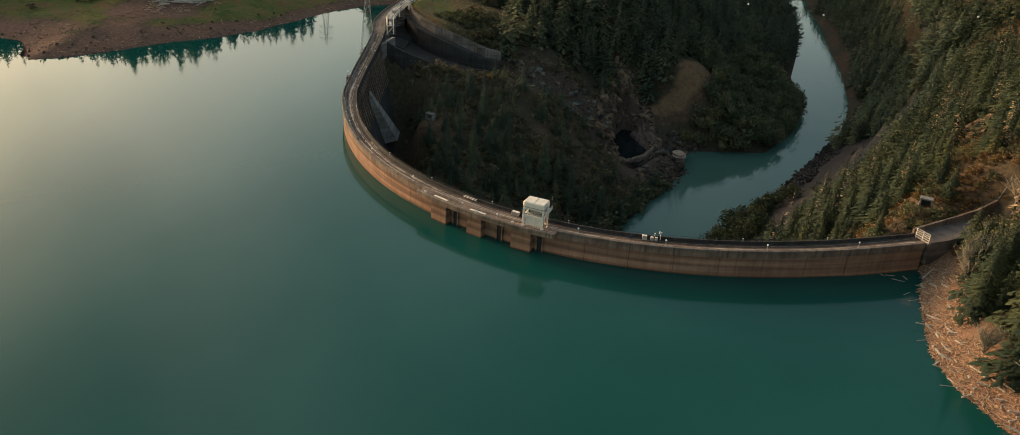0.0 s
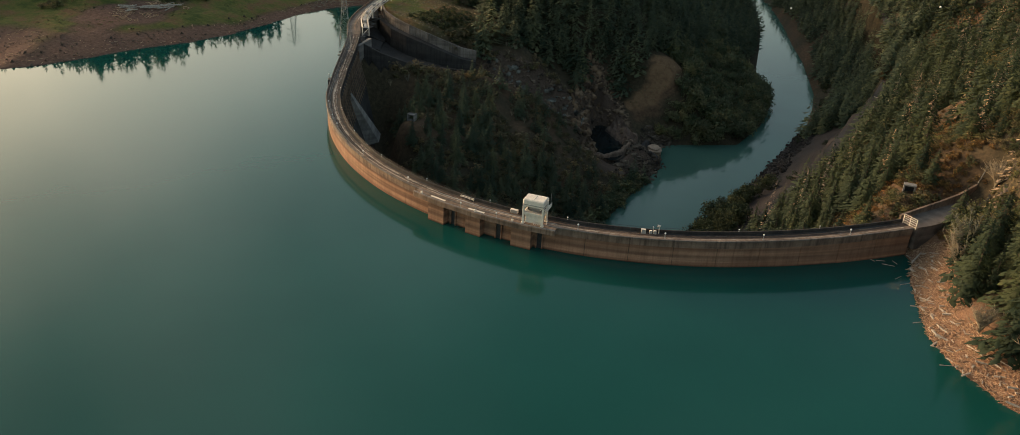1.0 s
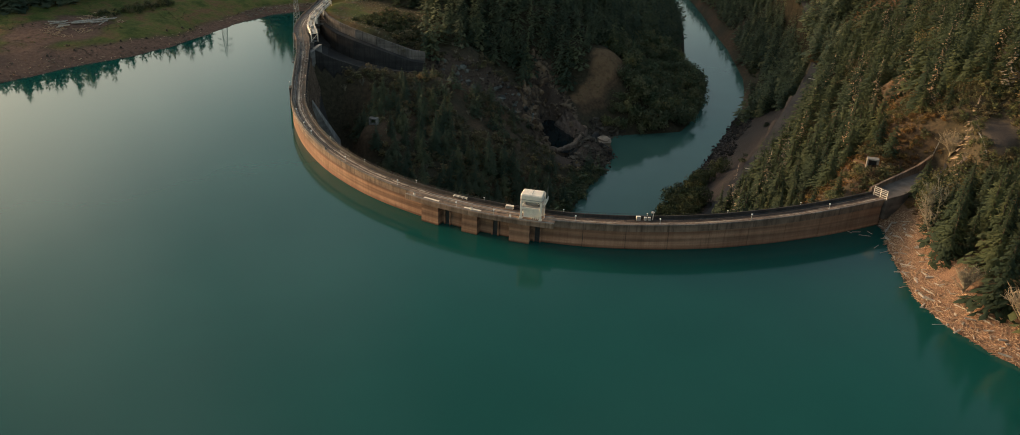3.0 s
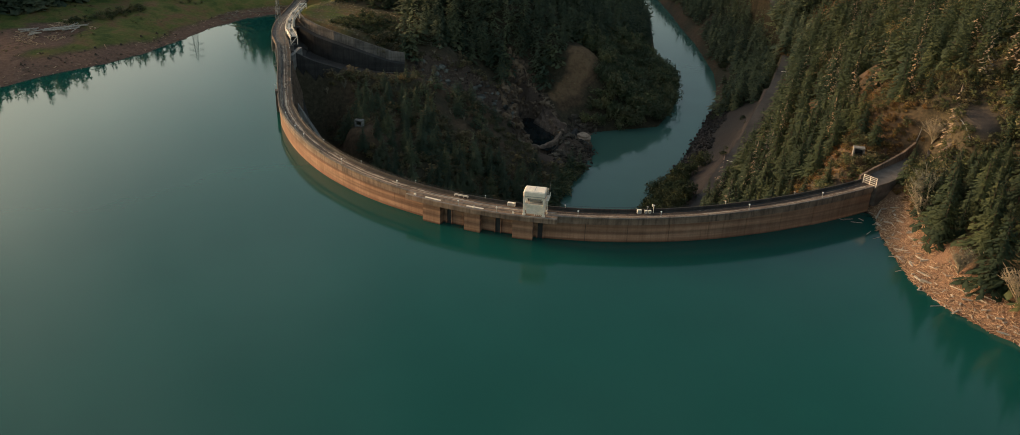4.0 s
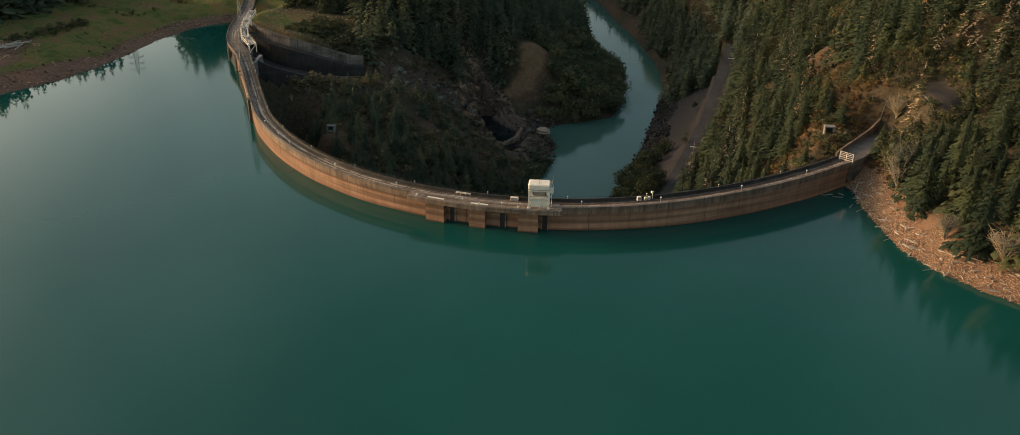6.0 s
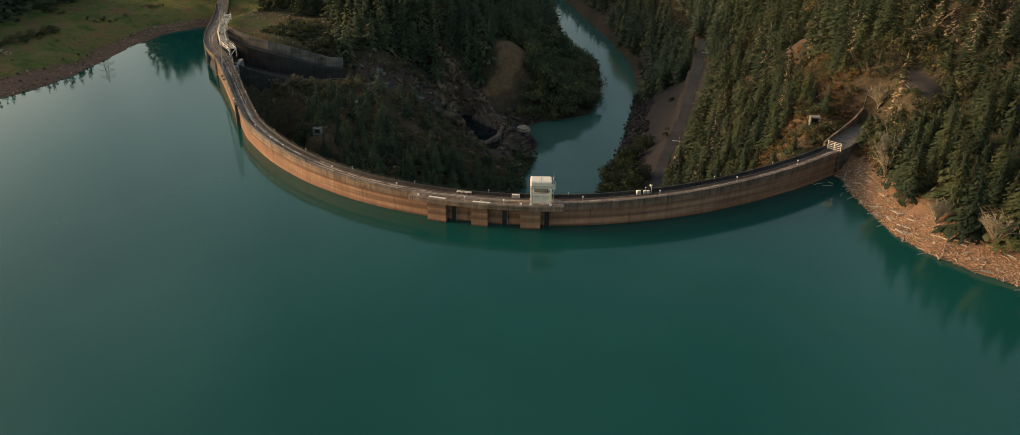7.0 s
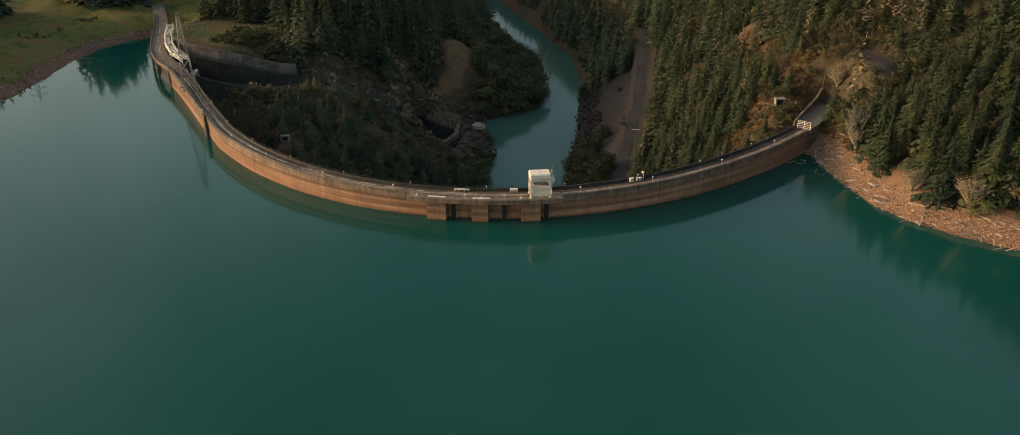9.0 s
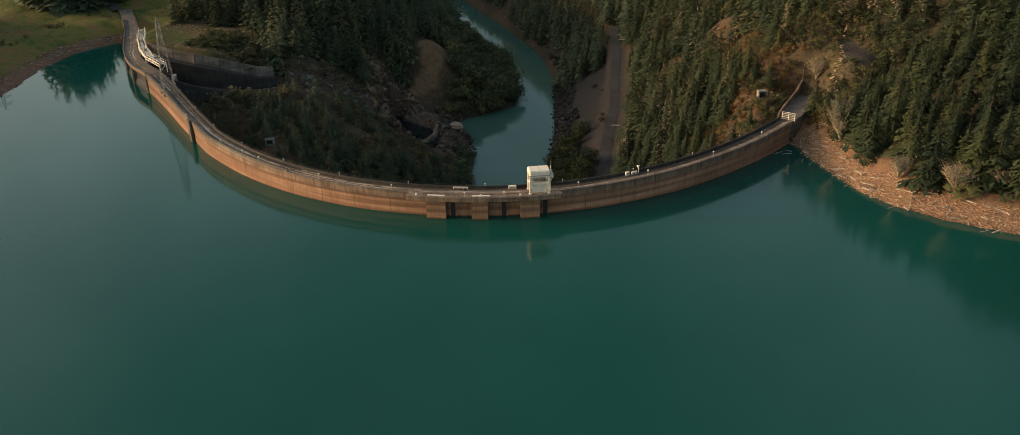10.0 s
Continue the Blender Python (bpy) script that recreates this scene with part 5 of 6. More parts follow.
def tri_mesh(name, arrays, mat):
    return grid_mesh(name, arrays[0], arrays[1], mat, None, arrays[2] if len(arrays) > 2 else None)


def woods(name, protos, spots, mat, label, category):
    """One joined mesh of many trees. Spots: x, y, z, height, breadth, turn, kind of tree."""
    co, fa, no, own, off = [], [], [], [], 0
    r = np.random.RandomState(len(spots))
    for k, (v, f, *shade) in enumerate(protos):
        n = shade[0] if shade else None
        for x, y, z, h, w, a, kind in spots[spots[:, 6] == k]:
            c, s = math.cos(a), math.sin(a)
            g = h * w
            co.append(np.stack([(v[:, 0] * c - v[:, 1] * s) * g + x, (v[:, 0] * s + v[:, 1] * c) * g + y, v[:, 2] * h + z], 1))
            if shade:
                no.append(np.stack([n[:, 0] * c - n[:, 1] * s, n[:, 0] * s + n[:, 1] * c, n[:, 2]], 1))
            own.append(np.full(len(v), r.rand()))
            fa.append(f + off)
            off += len(v)
    ob = new(name, grid_mesh(name, np.concatenate(co), np.concatenate(fa), mat, dict(tree=np.concatenate(own)), np.concatenate(no) if no else None))
    return tagged(ob, label, category, kind="stuff")


def scatter(x0, x1, y0, y1, gap, keep, seed):
    """Jittered spots on a plan rectangle where keep(x, y) holds."""
    r = np.random.RandomState(seed)
    px, py = np.meshgrid(np.arange(x0, x1, gap), np.arange(y0, y1, gap))
    px, py = px.ravel() + r.uniform(-0.48, 0.48, px.size) * gap, py.ravel() + r.uniform(-0.48, 0.48, py.size) * gap
    ok = keep(px, py) & (r.rand(px.size) < 0.96)
    return px[ok], py[ok]


def spots_of(px, py, lo, hi, kinds, seed, wlo=0.85, whi=1.25, sink=0.3):
    r = np.random.RandomState(seed)
    k = px.size
    size = lo + (hi - lo) * np.clip(0.5 + 0.35 * value_noise(px, py, 22, 11) + r.normal(size=k) * 0.2, 0, 1.1)
    return np.stack([px, py, ground_height(px, py) - sink, size, r.uniform(wlo, whi, k), r.uniform(0, 6.28, k), r.randint(0, kinds, k).astype(float)], 1)


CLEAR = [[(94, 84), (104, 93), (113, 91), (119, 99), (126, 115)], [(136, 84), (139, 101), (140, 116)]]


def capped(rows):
    """Keeps trees low beside the approach pad, the portal, the pullout and the road, to fit the camera's view."""
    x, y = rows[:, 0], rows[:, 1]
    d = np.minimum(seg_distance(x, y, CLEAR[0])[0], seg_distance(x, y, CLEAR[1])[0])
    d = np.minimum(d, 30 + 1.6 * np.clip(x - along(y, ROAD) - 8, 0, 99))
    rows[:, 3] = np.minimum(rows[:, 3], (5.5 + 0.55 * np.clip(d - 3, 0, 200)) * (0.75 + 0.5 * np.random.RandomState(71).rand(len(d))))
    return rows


def off_road(x, y, gap):
    return np.abs(x - along(y, ROAD)) > gap


def dam_gap(x, y):
    d, _ = seg_distance(x, y, [tuple(at(s, -4)) for s in np.linspace(0, TOTAL, 70)])
    return d


CHUTE = [(-200, 200), (-180, 175), (-160, 158), (-140, 160), (-124, 180)]


def keep_right(x, y):
    d, _ = seg_distance(x, y, SHORE_R)
    bare_ = value_noise(x, y, 26, 6) + 0.4 * value_noise(x, y, 7, 5)
    pad = np.hypot((x - 115.5 - (y - 92) * 0.4) / 11, (y - 93) / 26) > 1
    pull = np.hypot((x - 139) / 7.5, (y - 100) / 18) > 1
    for line_, half_ in SLIDES:
        pull &= seg_distance(x, y, line_)[0] > half_ * 0.9
    return ~inside(x, y, LAKE) & (x > along(y, ROAD) + 8) & ((y > 80) | (d > 9.5)) & (dam_gap(x, y) > 9) & ((bare_ < 0.58) | (y < 70) | (x > 122)) & pad & pull & (np.hypot((x - 101) / 14, (y - 90) / 16) > 1)


def keep_left(x, y):
    g, _ = seg_distance(x, y, GULLY)
    t, _ = seg_distance(x, y, TRACK)
    c, _ = seg_distance(x, y, CHUTE)
    mead = np.hypot((x + 178) / 46, (y - 205) / 30) > 1
    return (x < along(y, BANK_L) - 3) & (g > 11) & (t > 11 + 4 * value_noise(x, y, 9, 79)) & ~((y < 262) & (y > 240) & (np.abs(x + 58) < 12)) & (c > 16) & (pool_shape(x, y) > 1.9) & ~((x > -56) & (y > 204)) & mead & ((x > -200) | ((y > 300) & (x > -230))) & (dam_gap(x, y) > 20)


FIRS = [conifer_arrays(s, 120, 2, (0.17, 0.2, 0.24, 0.27)[s % 4], 0.04, 0.4, 0.95, 0.24, (0.75, 0.9)[s % 2]) for s in range(8)]
FIRS_FAR = [conifer_arrays(s, 84, 1, 0.23, 0.04, 0.4, 1.45) for s in range(20, 24)]
FINE = [conifer_arrays(s, 200, 4, 0.20 + 0.03 * (s % 3), 0.03, 0.45, 0.72, 0.24, (0.75, 0.85, 0.95)[s % 3]) for s in range(40, 46)]
FULL = [conifer_arrays(s, 150, 2, 0.25, 0.02, 0.35, 1.5, 0.2, 0.7) for s in range(30, 34)]
SHRUBS = [shrub_arrays(s, 115, 0.095) for s in range(60, 65)]
ROUND = [shrub_arrays(s, 360, 0.062, 0.8) for s in range(65, 69)]
LEAFY = [shrub_arrays(s, 650, 0.05, 0.8) for s in range(70, 73)]
BARE = [twig_arrays(s, 46) for s in range(80, 83)]
SNAG = [conifer_arrays(s, 60, 2, 0.13, 0.12, 0.3, 0.7, 0.3) for s in range(90, 93)]


def trunk_mesh(name, h, r, mat):
    bm = bmesh.new()
    bar(bm, (0, 0, -0.06), (0, 0, h), r, 7, r * 0.15)
    me = bpy.data.meshes.new(name)
    bm.to_mesh(me)
    bm.free()
    me.materials.append(mat)
    return me


def tree_kind(name, arrays, crown_mat, bark, trunk_h, trunk_r, label, category, group):
    """Unit trees, 1 high, one for each crown; to be copied into place."""
    out = []
    for k, arr in enumerate(arrays):
        g = thing(name, pose(0, 0, -900), label, category, group)
        for nm, me in (("trunk", trunk_mesh("trunk", trunk_h, trunk_r, bark)), ("crown", tri_mesh("crown", arr, crown_mat))):
            o = new(nm, me)
            o.parent = g
        out.append(g)
    return out


def plant(kinds, rows):
    """Copies of the unit trees at rows of x, y, z, height, breadth, turn, kind; the first of each kind is moved, not copied."""
    used = set()
    for x, y, z, h, w, a, k in rows:
        k = int(k)
        m = Matrix.Translation((x, y, z)) @ Matrix.Rotation(a, 4, "Z") @ Matrix.Diagonal((h * w, h * w, h, 1))
        if k in used:
            o = copy_thing(kinds[k], Matrix())
            o.matrix_basis = m
        else:
            used.add(k)
            kinds[k].matrix_basis = m
    for k, g in enumerate(kinds):
        if k not in used:
            for o in (*g.children, g):
                bpy.data.objects.remove(o)


# right side of the valley: single firs along the lake and above the dam, joined woods beyond
px, py = scatter(-170, 330, -90, 800, 6.8, keep_right, 1)
close = (px < 172) & (py < 84) & (py > -45)
above = (px < 118) & (py > 84) & (py < 152)
near = ~close & ~above & (px < 190) & (py < 330)
far = ~close & ~above & ~near
firs = tree_kind("fir_tree", FINE, M_FIR, M_BARK, 0.9, 0.016, "olive-green fir with drooping boughs on the bank", "tree", "firs on the right bank")
c = np.flatnonzero(close)
c = c[np.argsort(np.hypot(px[c] - 125, py[c] - 20))]
near[c[240:]] = True
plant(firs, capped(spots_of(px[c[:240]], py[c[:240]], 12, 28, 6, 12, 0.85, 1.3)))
firs = tree_kind("fir_tree", FINE, M_FIR, M_BARK, 0.9, 0.016, "young green fir on the steep slope below the dam", "tree", "firs below the dam")
c = np.flatnonzero(above)
near[c[140:]] = True
# heights here and below chosen so crowns cover the road from the camera
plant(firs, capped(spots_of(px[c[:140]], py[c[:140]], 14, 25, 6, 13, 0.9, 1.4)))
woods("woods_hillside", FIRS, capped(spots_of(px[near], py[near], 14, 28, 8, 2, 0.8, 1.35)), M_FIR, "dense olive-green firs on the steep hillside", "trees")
far &= ((px < 235) & (py < 480)) | (np.arange(px.size) % 2 > 0)
woods("woods_hillside_far", FIRS_FAR, spots_of(px[far], py[far], 11, 27, 4, 3, 0.8, 1.3), M_FIR, "far firs on the upper hillside", "trees")
# broadleaf trees between the firs
mixed = (near | far) & (value_noise(px, py, 17, 72) > 0.45) & (py < 420)
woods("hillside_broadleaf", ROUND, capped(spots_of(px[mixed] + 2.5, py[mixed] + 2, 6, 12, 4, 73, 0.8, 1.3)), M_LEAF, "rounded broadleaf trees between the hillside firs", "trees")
# grey snags among them
r = np.random.RandomState(31)
k = r.choice(np.flatnonzero(near | above), 75, replace=False)
woods("snags", SNAG, spots_of(px[k] + 2, py[k] + 1, 20, 30, 3, 14, 0.8, 1.1), M_SNAG, "grey dead firs standing among the green ones", "trees")

# left side of the valley
px, py = scatter(-260, 0, 190, 640, 6.7, lambda x, y: keep_left(x, y) & ((y > 262) | (x < -75)) & ~((x > -48) & (y < 335)), 4)
north = (py > 235) | (px < -120)
back = north & ((py > 400) | (px < -200))
north &= ~back
# the sunlit stand keeps the darker needle colour
lit = north & (px < -132) & (py < 275)
north &= ~lit
woods("woods_meadow", FIRS, spots_of(px[lit], py[lit], 12, 30, 8, 115, 0.75, 1.3), M_FIR, "tall firs round the meadow above the spillway", "trees")
woods("woods_north", FIRS, spots_of(px[north], py[north], 12, 30, 8, 5, 0.75, 1.3), M_FIRLIFT, "tall dark firs on the shaded valley side", "trees")
woods("woods_north_far", FIRS_FAR, spots_of(px[back], py[back], 14, 30, 4, 78, 0.75, 1.3), M_FIRLIFT, "far dark firs on the shaded valley side", "trees")
px, py = scatter(-60, 0, 255, 400, 5.0, lambda x, y: (x < along(y, BANK_L) + 1) & (seg_distance(x, y, TRACK)[0] > 11 + 3 * value_noise(x, y, 9, 79)) & ~((y < 270) & (x < -44)), 6)
woods("point_trees", ROUND, spots_of(px, py, 6, 13, 4, 7, 0.8, 1.2), M_LEAFLIFT, "rounded broadleaf trees on the river point", "trees")
# the brushy knoll below the dam
px, py = scatter(-128, -14, 55, 215, 7.0, keep_left, 8)
firs = tree_kind("fir_tree", FINE, M_FIRLIFT, M_BARK, 0.9, 0.016, "dark young fir in the brush below the dam", "tree", "firs on the knoll")
c = np.flatnonzero((value_noise(px, py, 18, 21) > 0.45 - 0.009 * (px + 128)))
c = c[np.argsort(py[c])]
plant(firs, spots_of(px[c[:130]], py[c[:130]], 8, 17, 6, 15, 0.95, 1.4))
if len(c) > 130:
    woods("woods_knoll", FIRS, spots_of(px[c[130:]], py[c[130:]], 6, 14, 8, 15, 1.0, 1.45), M_FIRLIFT, "dark young firs scattered over the knoll", "trees")
px, py = scatter(-140, -18, 50, 225, 3.3, lambda x, y: (x < along(y, BANK_L) - 2) & (seg_distance(x, y, GULLY)[0] > 12) & (dam_gap(x, y) > 11) & (pool_shape(x, y) > 1.6) & ~((x > -54) & (y > 200)) & ~inside(x, y, CHUTE_RIM) & (seg_distance(x, y, [q[:2] for q in NEAR_WALL])[0] > 3) & (np.hypot((x + 100.5) / 6, (y - 95) / 9) > 1) & ((dam_gap(x, y) > 17) | (x > -80)), 9)
some = value_noise(px, py, 14, 22) > -0.5
woods("brush_knoll", SHRUBS, spots_of(px[some], py[some], 1.5, 5.5, 5, 10, 1.0, 1.6), M_BRUSHLIFT, "tangled green and brown brush below the dam", "shrubs")
ex, ey = scatter(-34, -14, 100, 200, 2.6, lambda x, y: np.abs(x - along(y, BANK_L) + 2.5) < 3.5, 107)
woods("river_edge_brush", SHRUBS, spots_of(ex, ey, 2.5, 6.5, 5, 108, 1.0, 1.5), M_LEAFLIFT, "leafy brush hanging over the river edge", "shrubs")
thin_ = (value_noise(px, py, 10, 23) > 0.35) & (np.arange(px.size) % 3 == 0)
woods("dry_brush", [twig_arrays(s, 12) for s in range(84, 87)], spots_of(px[thin_], py[thin_], 2, 5, 3, 11), M_DRY, "dry leafless brush among the green shrubs", "shrubs")
# broadleaf trees between river and road
px, py = scatter(20, 44, 95, 205, 4.6, lambda x, y: (x > along(y, BANK_R) + 1) & (x < along(y, ROAD) - 6) & ((y < 172) | (value_noise(x, y, 15, 3) > 0.1)) & ~((np.abs(x - 37) < 5) & (np.abs(y - 172) < 14)), 16)
leafy = tree_kind("alder_tree", LEAFY, M_ALDER, M_BARK, 0.7, 0.02, "bushy green alder between river and road", "tree", "alders by the river")
plant(leafy, spots_of(px, py, 5, 11, 3, 17, 0.9, 1.3))
px, py = scatter(-190, 80, 262, 820, 5.4, lambda x, y: (x > along(y, BANK_R) + 7 + 7 * value_noise(x, y, 20, 95)) & (x < along(y, ROAD) + 12) & (off_road(x, y, 6) | (y > 345)) & (y > 306) & (value_noise(x, y, 20, 7) > -0.55), 18)
bx, by = scatter(5, 62, 180, 470, 4.2, lambda x, y: (x > along(y, BANK_R) + 4) & (x < along(y, ROAD) - 4) & (value_noise(x, y, 13, 81) + 0.3 * value_noise(x, y, 5, 82) > np.interp(y, [195, 215, 290, 335], [0.3, 0.85, 0.85, -0.4])), 83)
woods("riverside_brush", SHRUBS, spots_of(bx, by, 1.5, 5.0, 5, 84, 1.0, 1.6), M_ALDER, "green and brown brush between river and road", "shrubs")
woods("riverside_trees", FIRS_FAR, spots_of(px, py, 11, 26, 4, 19), M_FIRLIFT, "dark firs along the river bank", "trees")
# dry and autumn brush on the slope above the right abutment
def keep_slope(x, y):
    on_pad = inside(x, y, [(104, 70), (111, 67), (122, 82), (128, 98), (128, 114), (121, 117), (112, 92)])
    return (dam_gap(x, y) > 6) & ~on_pad & ~inside(x, y, LAKE) & (seg_distance(x, y, SHORE_R)[0] > 7.5) & (np.hypot((x - 140) / 5.5, (y - 100) / 15) > 1) & (np.hypot(x - 104, y - 95) > 4)


px, py = scatter(84, 152, 60, 165, 2.2, keep_slope, 24)
w = value_noise(px, py, 7, 25) + 0.4 * value_noise(px, py, 2.5, 26)
aut = (w > 0.02) & (px < 124 + 3 * w)
woods("autumn_brush", SHRUBS, spots_of(px[aut], py[aut], 0.9, 2.8, 5, 26, 1.0, 1.8), M_AUTUMN, "yellow and rust-coloured autumn brush on the dry slope", "shrubs")
sx, sy = scatter(50, 126, 100, 410, 3.4, lambda x, y: np.minimum.reduce([seg_distance(x, y, q[0])[0] / q[1] for q in SLIDES]) < 1.6, 99)
woods("slide_brush", SHRUBS, spots_of(sx, sy, 0.9, 3.2, 5, 100, 1.0, 1.7), M_AUTUMN, "thin rust-coloured brush on the bare slides", "shrubs")
woods("slope_brush", SHRUBS, spots_of(px[~aut], py[~aut], 1.2, 4.0, 5, 27, 1.0, 1.7), M_LEAF, "low green brush on the dry slope", "shrubs")
alders = tree_kind("alder_tree", LEAFY, M_LEAF, M_BARK, 0.7, 0.02, "bushy green alder on the bank beside the dam end", "tree", "alders by the dam end")
px, py = scatter(113, 134, 52, 88, 4.2, lambda x, y: keep_slope(x, y) & (seg_distance(x, y, SHORE_R)[0] > 10.5) & (np.hypot(x - 122.5, y - 54.5) > 4), 50)
plant(alders, spots_of(px, py, 5, 9.5, 3, 51, 0.9, 1.2))
px, py = scatter(-168, -136, 184, 222, 2.8, lambda x, y: (seg_distance(x, y, [q[:2] for q in FAR_WALL])[0] > 4) & ~inside(x, y, CHUTE_RIM) & (seg_distance(x, y, GULLY)[0] > 10), 52)
woods("meadow_brush", SHRUBS, spots_of(px, py, 1.2, 4.0, 5, 53, 1.0, 1.6), M_ALDER, "olive brush at the edge of the meadow", "shrubs")
# bare trees beside the pad and the beach
bare_trees = tree_kind("bare_tree", BARE, M_DRY, M_DEADWOOD, 0.6, 0.014, "pale leafless tree at the edge of the firs", "tree", "bare trees on the right bank")
plant(bare_trees, [(x, y, float(ground_height(x, y)) - 0.2, h, 1.35, k, k % 3) for k, (x, y, h) in enumerate(((125.0, 59.0, 14), (123.5, 55.0, 11), (146, 9, 12), (127.5, 105.5, 10), (133, 22, 9), (158, 7, 9)))])

def drift(name, px, py, lo, hi, rad, mat, label, seed, lift=0.1):
    r = np.random.RandomState(seed)
    co, fa = [], []
    gz = ground_height(px, py)
    for k in range(px.size):
        L, a = r.uniform(lo, hi) * (0.5 + r.rand() + 1.6 * (r.rand() > 0.97)), r.normal(0.6, 1.3)
        tilt = r.normal(0, 0.12)
        d = np.array((math.cos(a) * math.cos(tilt), math.sin(a) * math.cos(tilt), math.sin(tilt)))
        u = np.array((-math.sin(a), math.cos(a), 0.0))
        v = np.cross(d, u)
        c = np.array((px[k], py[k], gz[k] + lift))
        w = rad * r.uniform(0.5, 1.5)
        o = 8 * k
        for s, t in ((-1, 1.0), (1, 0.65)):
            co += [c + d * L / 2 * s + (u * p + v * q) * w * t for p, q in ((-1, -1), (1, -1), (1, 1), (-1, 1))]
        fa += [(o, o + 1, o + 5, o + 4), (o + 1, o + 2, o + 6, o + 5), (o + 2, o + 3, o + 7, o + 6), (o + 3, o, o + 4, o + 7), (o + 3, o + 2, o + 1, o), (o + 4, o + 5, o + 6, o + 7)]
    ob = new(name, grid_mesh(name, np.array(co), np.array(fa), mat, None, None, True))
    return tagged(ob, label, "driftwood", kind="stuff")


# left bank: shrubs on the grass, and the tall wood behind it
def keep_bank(x, y):
    return ~inside(x, y, LAKE) & (x < -215) & (seg_distance(x, y, SHORE_L)[0] > 26) & (dam_gap(x, y) > 14)


px, py = scatter(-345, -215, 15, 330, 5.0, lambda x, y: keep_bank(x, y) & (value_noise(x, y, 24, 33) + 0.5 * value_noise(x, y, 8, 34) > 0.42), 28)
woods("bank_shrubs", SHRUBS, spots_of(px, py, 1.2, 4.5, 5, 29, 1.2, 1.9), M_LEAF, "dark green shrubs scattered on the grassy bank", "shrubs")
px, py = scatter(-470, -200, -110, 430, 5.8, lambda x, y: keep_bank(x, y) & (x < -228) & (seg_distance(x, y, SHORE_L)[0] > np.interp(y, [-20, 35, 75], [30, 50, 78])) & (seg_distance(x, y, SHORE_L)[0] < 104) & ((y < 230) | (y > 312)), 30)
woods("woods_bank", FULL, spots_of(px, py, 20, 31, 4, 35, 0.9, 1.4), M_FIRLIFT, "tall firs behind the grassy bank", "trees")

px, py = scatter(-318, -246, 299, 340, 4.6, lambda x, y: keep_bank(x, y) & (seg_distance(x, y, [(-242, 269), (-264, 299), (-290, 336)])[0] > 6), 56)
woods("woods_road_end", FULL, spots_of(px, py, 22, 34, 4, 57, 0.9, 1.4), M_FIRLIFT, "tall firs beside the end of the dam road", "trees")
px, py = scatter(-289, -256, 266, 300, 5.5, lambda x, y: (seg_distance(x, y, [(-242, 269), (-264, 299), (-290, 336)])[0] > 5) & (dam_gap(x, y) > 14), 74)
woods("woods_road_side", FULL, spots_of(px, py, 26, 42, 4, 75, 0.8, 1.2), M_FIRLIFT, "tall dark firs by the lake beside the dam road", "trees")
px, py = scatter(-300, -258, 112, 176, 3.3, lambda x, y: (seg_distance(x, y, [(-283, 122), (-278, 140), (-276, 158)])[0] < 6 + 3 * value_noise(x, y, 8, 109)), 110)
woods("bank_thicket", SHRUBS, spots_of(px, py, 2.0, 4.5, 5, 111, 1.1, 1.7), M_LEAF, "dark green thicket on the grassy bank behind the log piles", "shrubs")
px, py = scatter(-288, -268, 82, 122, 1.5, lambda x, y: value_noise(x, y, 7, 112) > 0.0, 113)
drift("driftwood_debris", px, py, 0.8, 3.2, 0.13, M_WOOD, "pale sticks and broken timber strewn round the log piles", 114, 0.2)
TUFTS = [shrub_arrays(s, 22, 0.2, 0.6) for s in range(58, 62)]
px, py = scatter(-330, -205, 20, 300, 2.9, lambda x, y: ~inside(x, y, LAKE) & (x < -205) & (seg_distance(x, y, SHORE_L)[0] > np.interp(y, [60, 130], [24, 9])) & (dam_gap(x, y) > 8), 58)
tuft = value_noise(px, py, 11, 59) > 0.1
woods("bank_tufts", TUFTS, spots_of(px[tuft], py[tuft], 0.25, 0.7, 4, 60, 1.6, 3.0, 0.1), M_LEAF, "tussocks of grass and weeds on the lake bank", "grass")
px, py = scatter(-215, -132, 178, 232, 2.4, lambda x, y: ~inside(x, y, CHUTE_RIM) & (dam_gap(x, y) > 12) & (seg_distance(x, y, [q[:2] for q in FAR_WALL])[0] > 2), 62)
tx, ty = scatter(-70, -44, 252, 304, 1.9, lambda x, y: inside(x, y, TRACK_AREA) & (value_noise(x, y, 5, 101) > -0.05), 102)
woods("track_tufts", TUFTS, spots_of(tx, ty, 0.3, 0.9, 4, 103, 1.4, 2.6, 0.1), M_BRUSHLIFT, "brown grass tussocks on the cleared track", "grass")
woods("meadow_tufts", TUFTS, spots_of(px, py, 0.3, 1.0, 4, 63, 1.4, 2.6, 0.1), M_DRY, "dry brown grass tussocks on the meadow", "grass")

# ---- driftwood, stumps and rocks ----
px, py = scatter(108, 190, -40, 72, 0.52, lambda x, y: ~inside(x, y, LAKE) & (seg_distance(x, y, SHORE_R)[0] < 9.0 + 2.5 * value_noise(x, y, 6, 41) + 4 * smooth(42, 56, y)), 36)
drift("driftwood_beach", px, py, 0.4, 1.7, 0.07, M_WOOD, "tan driftwood sticks and bark thick on the steep beach", 37)
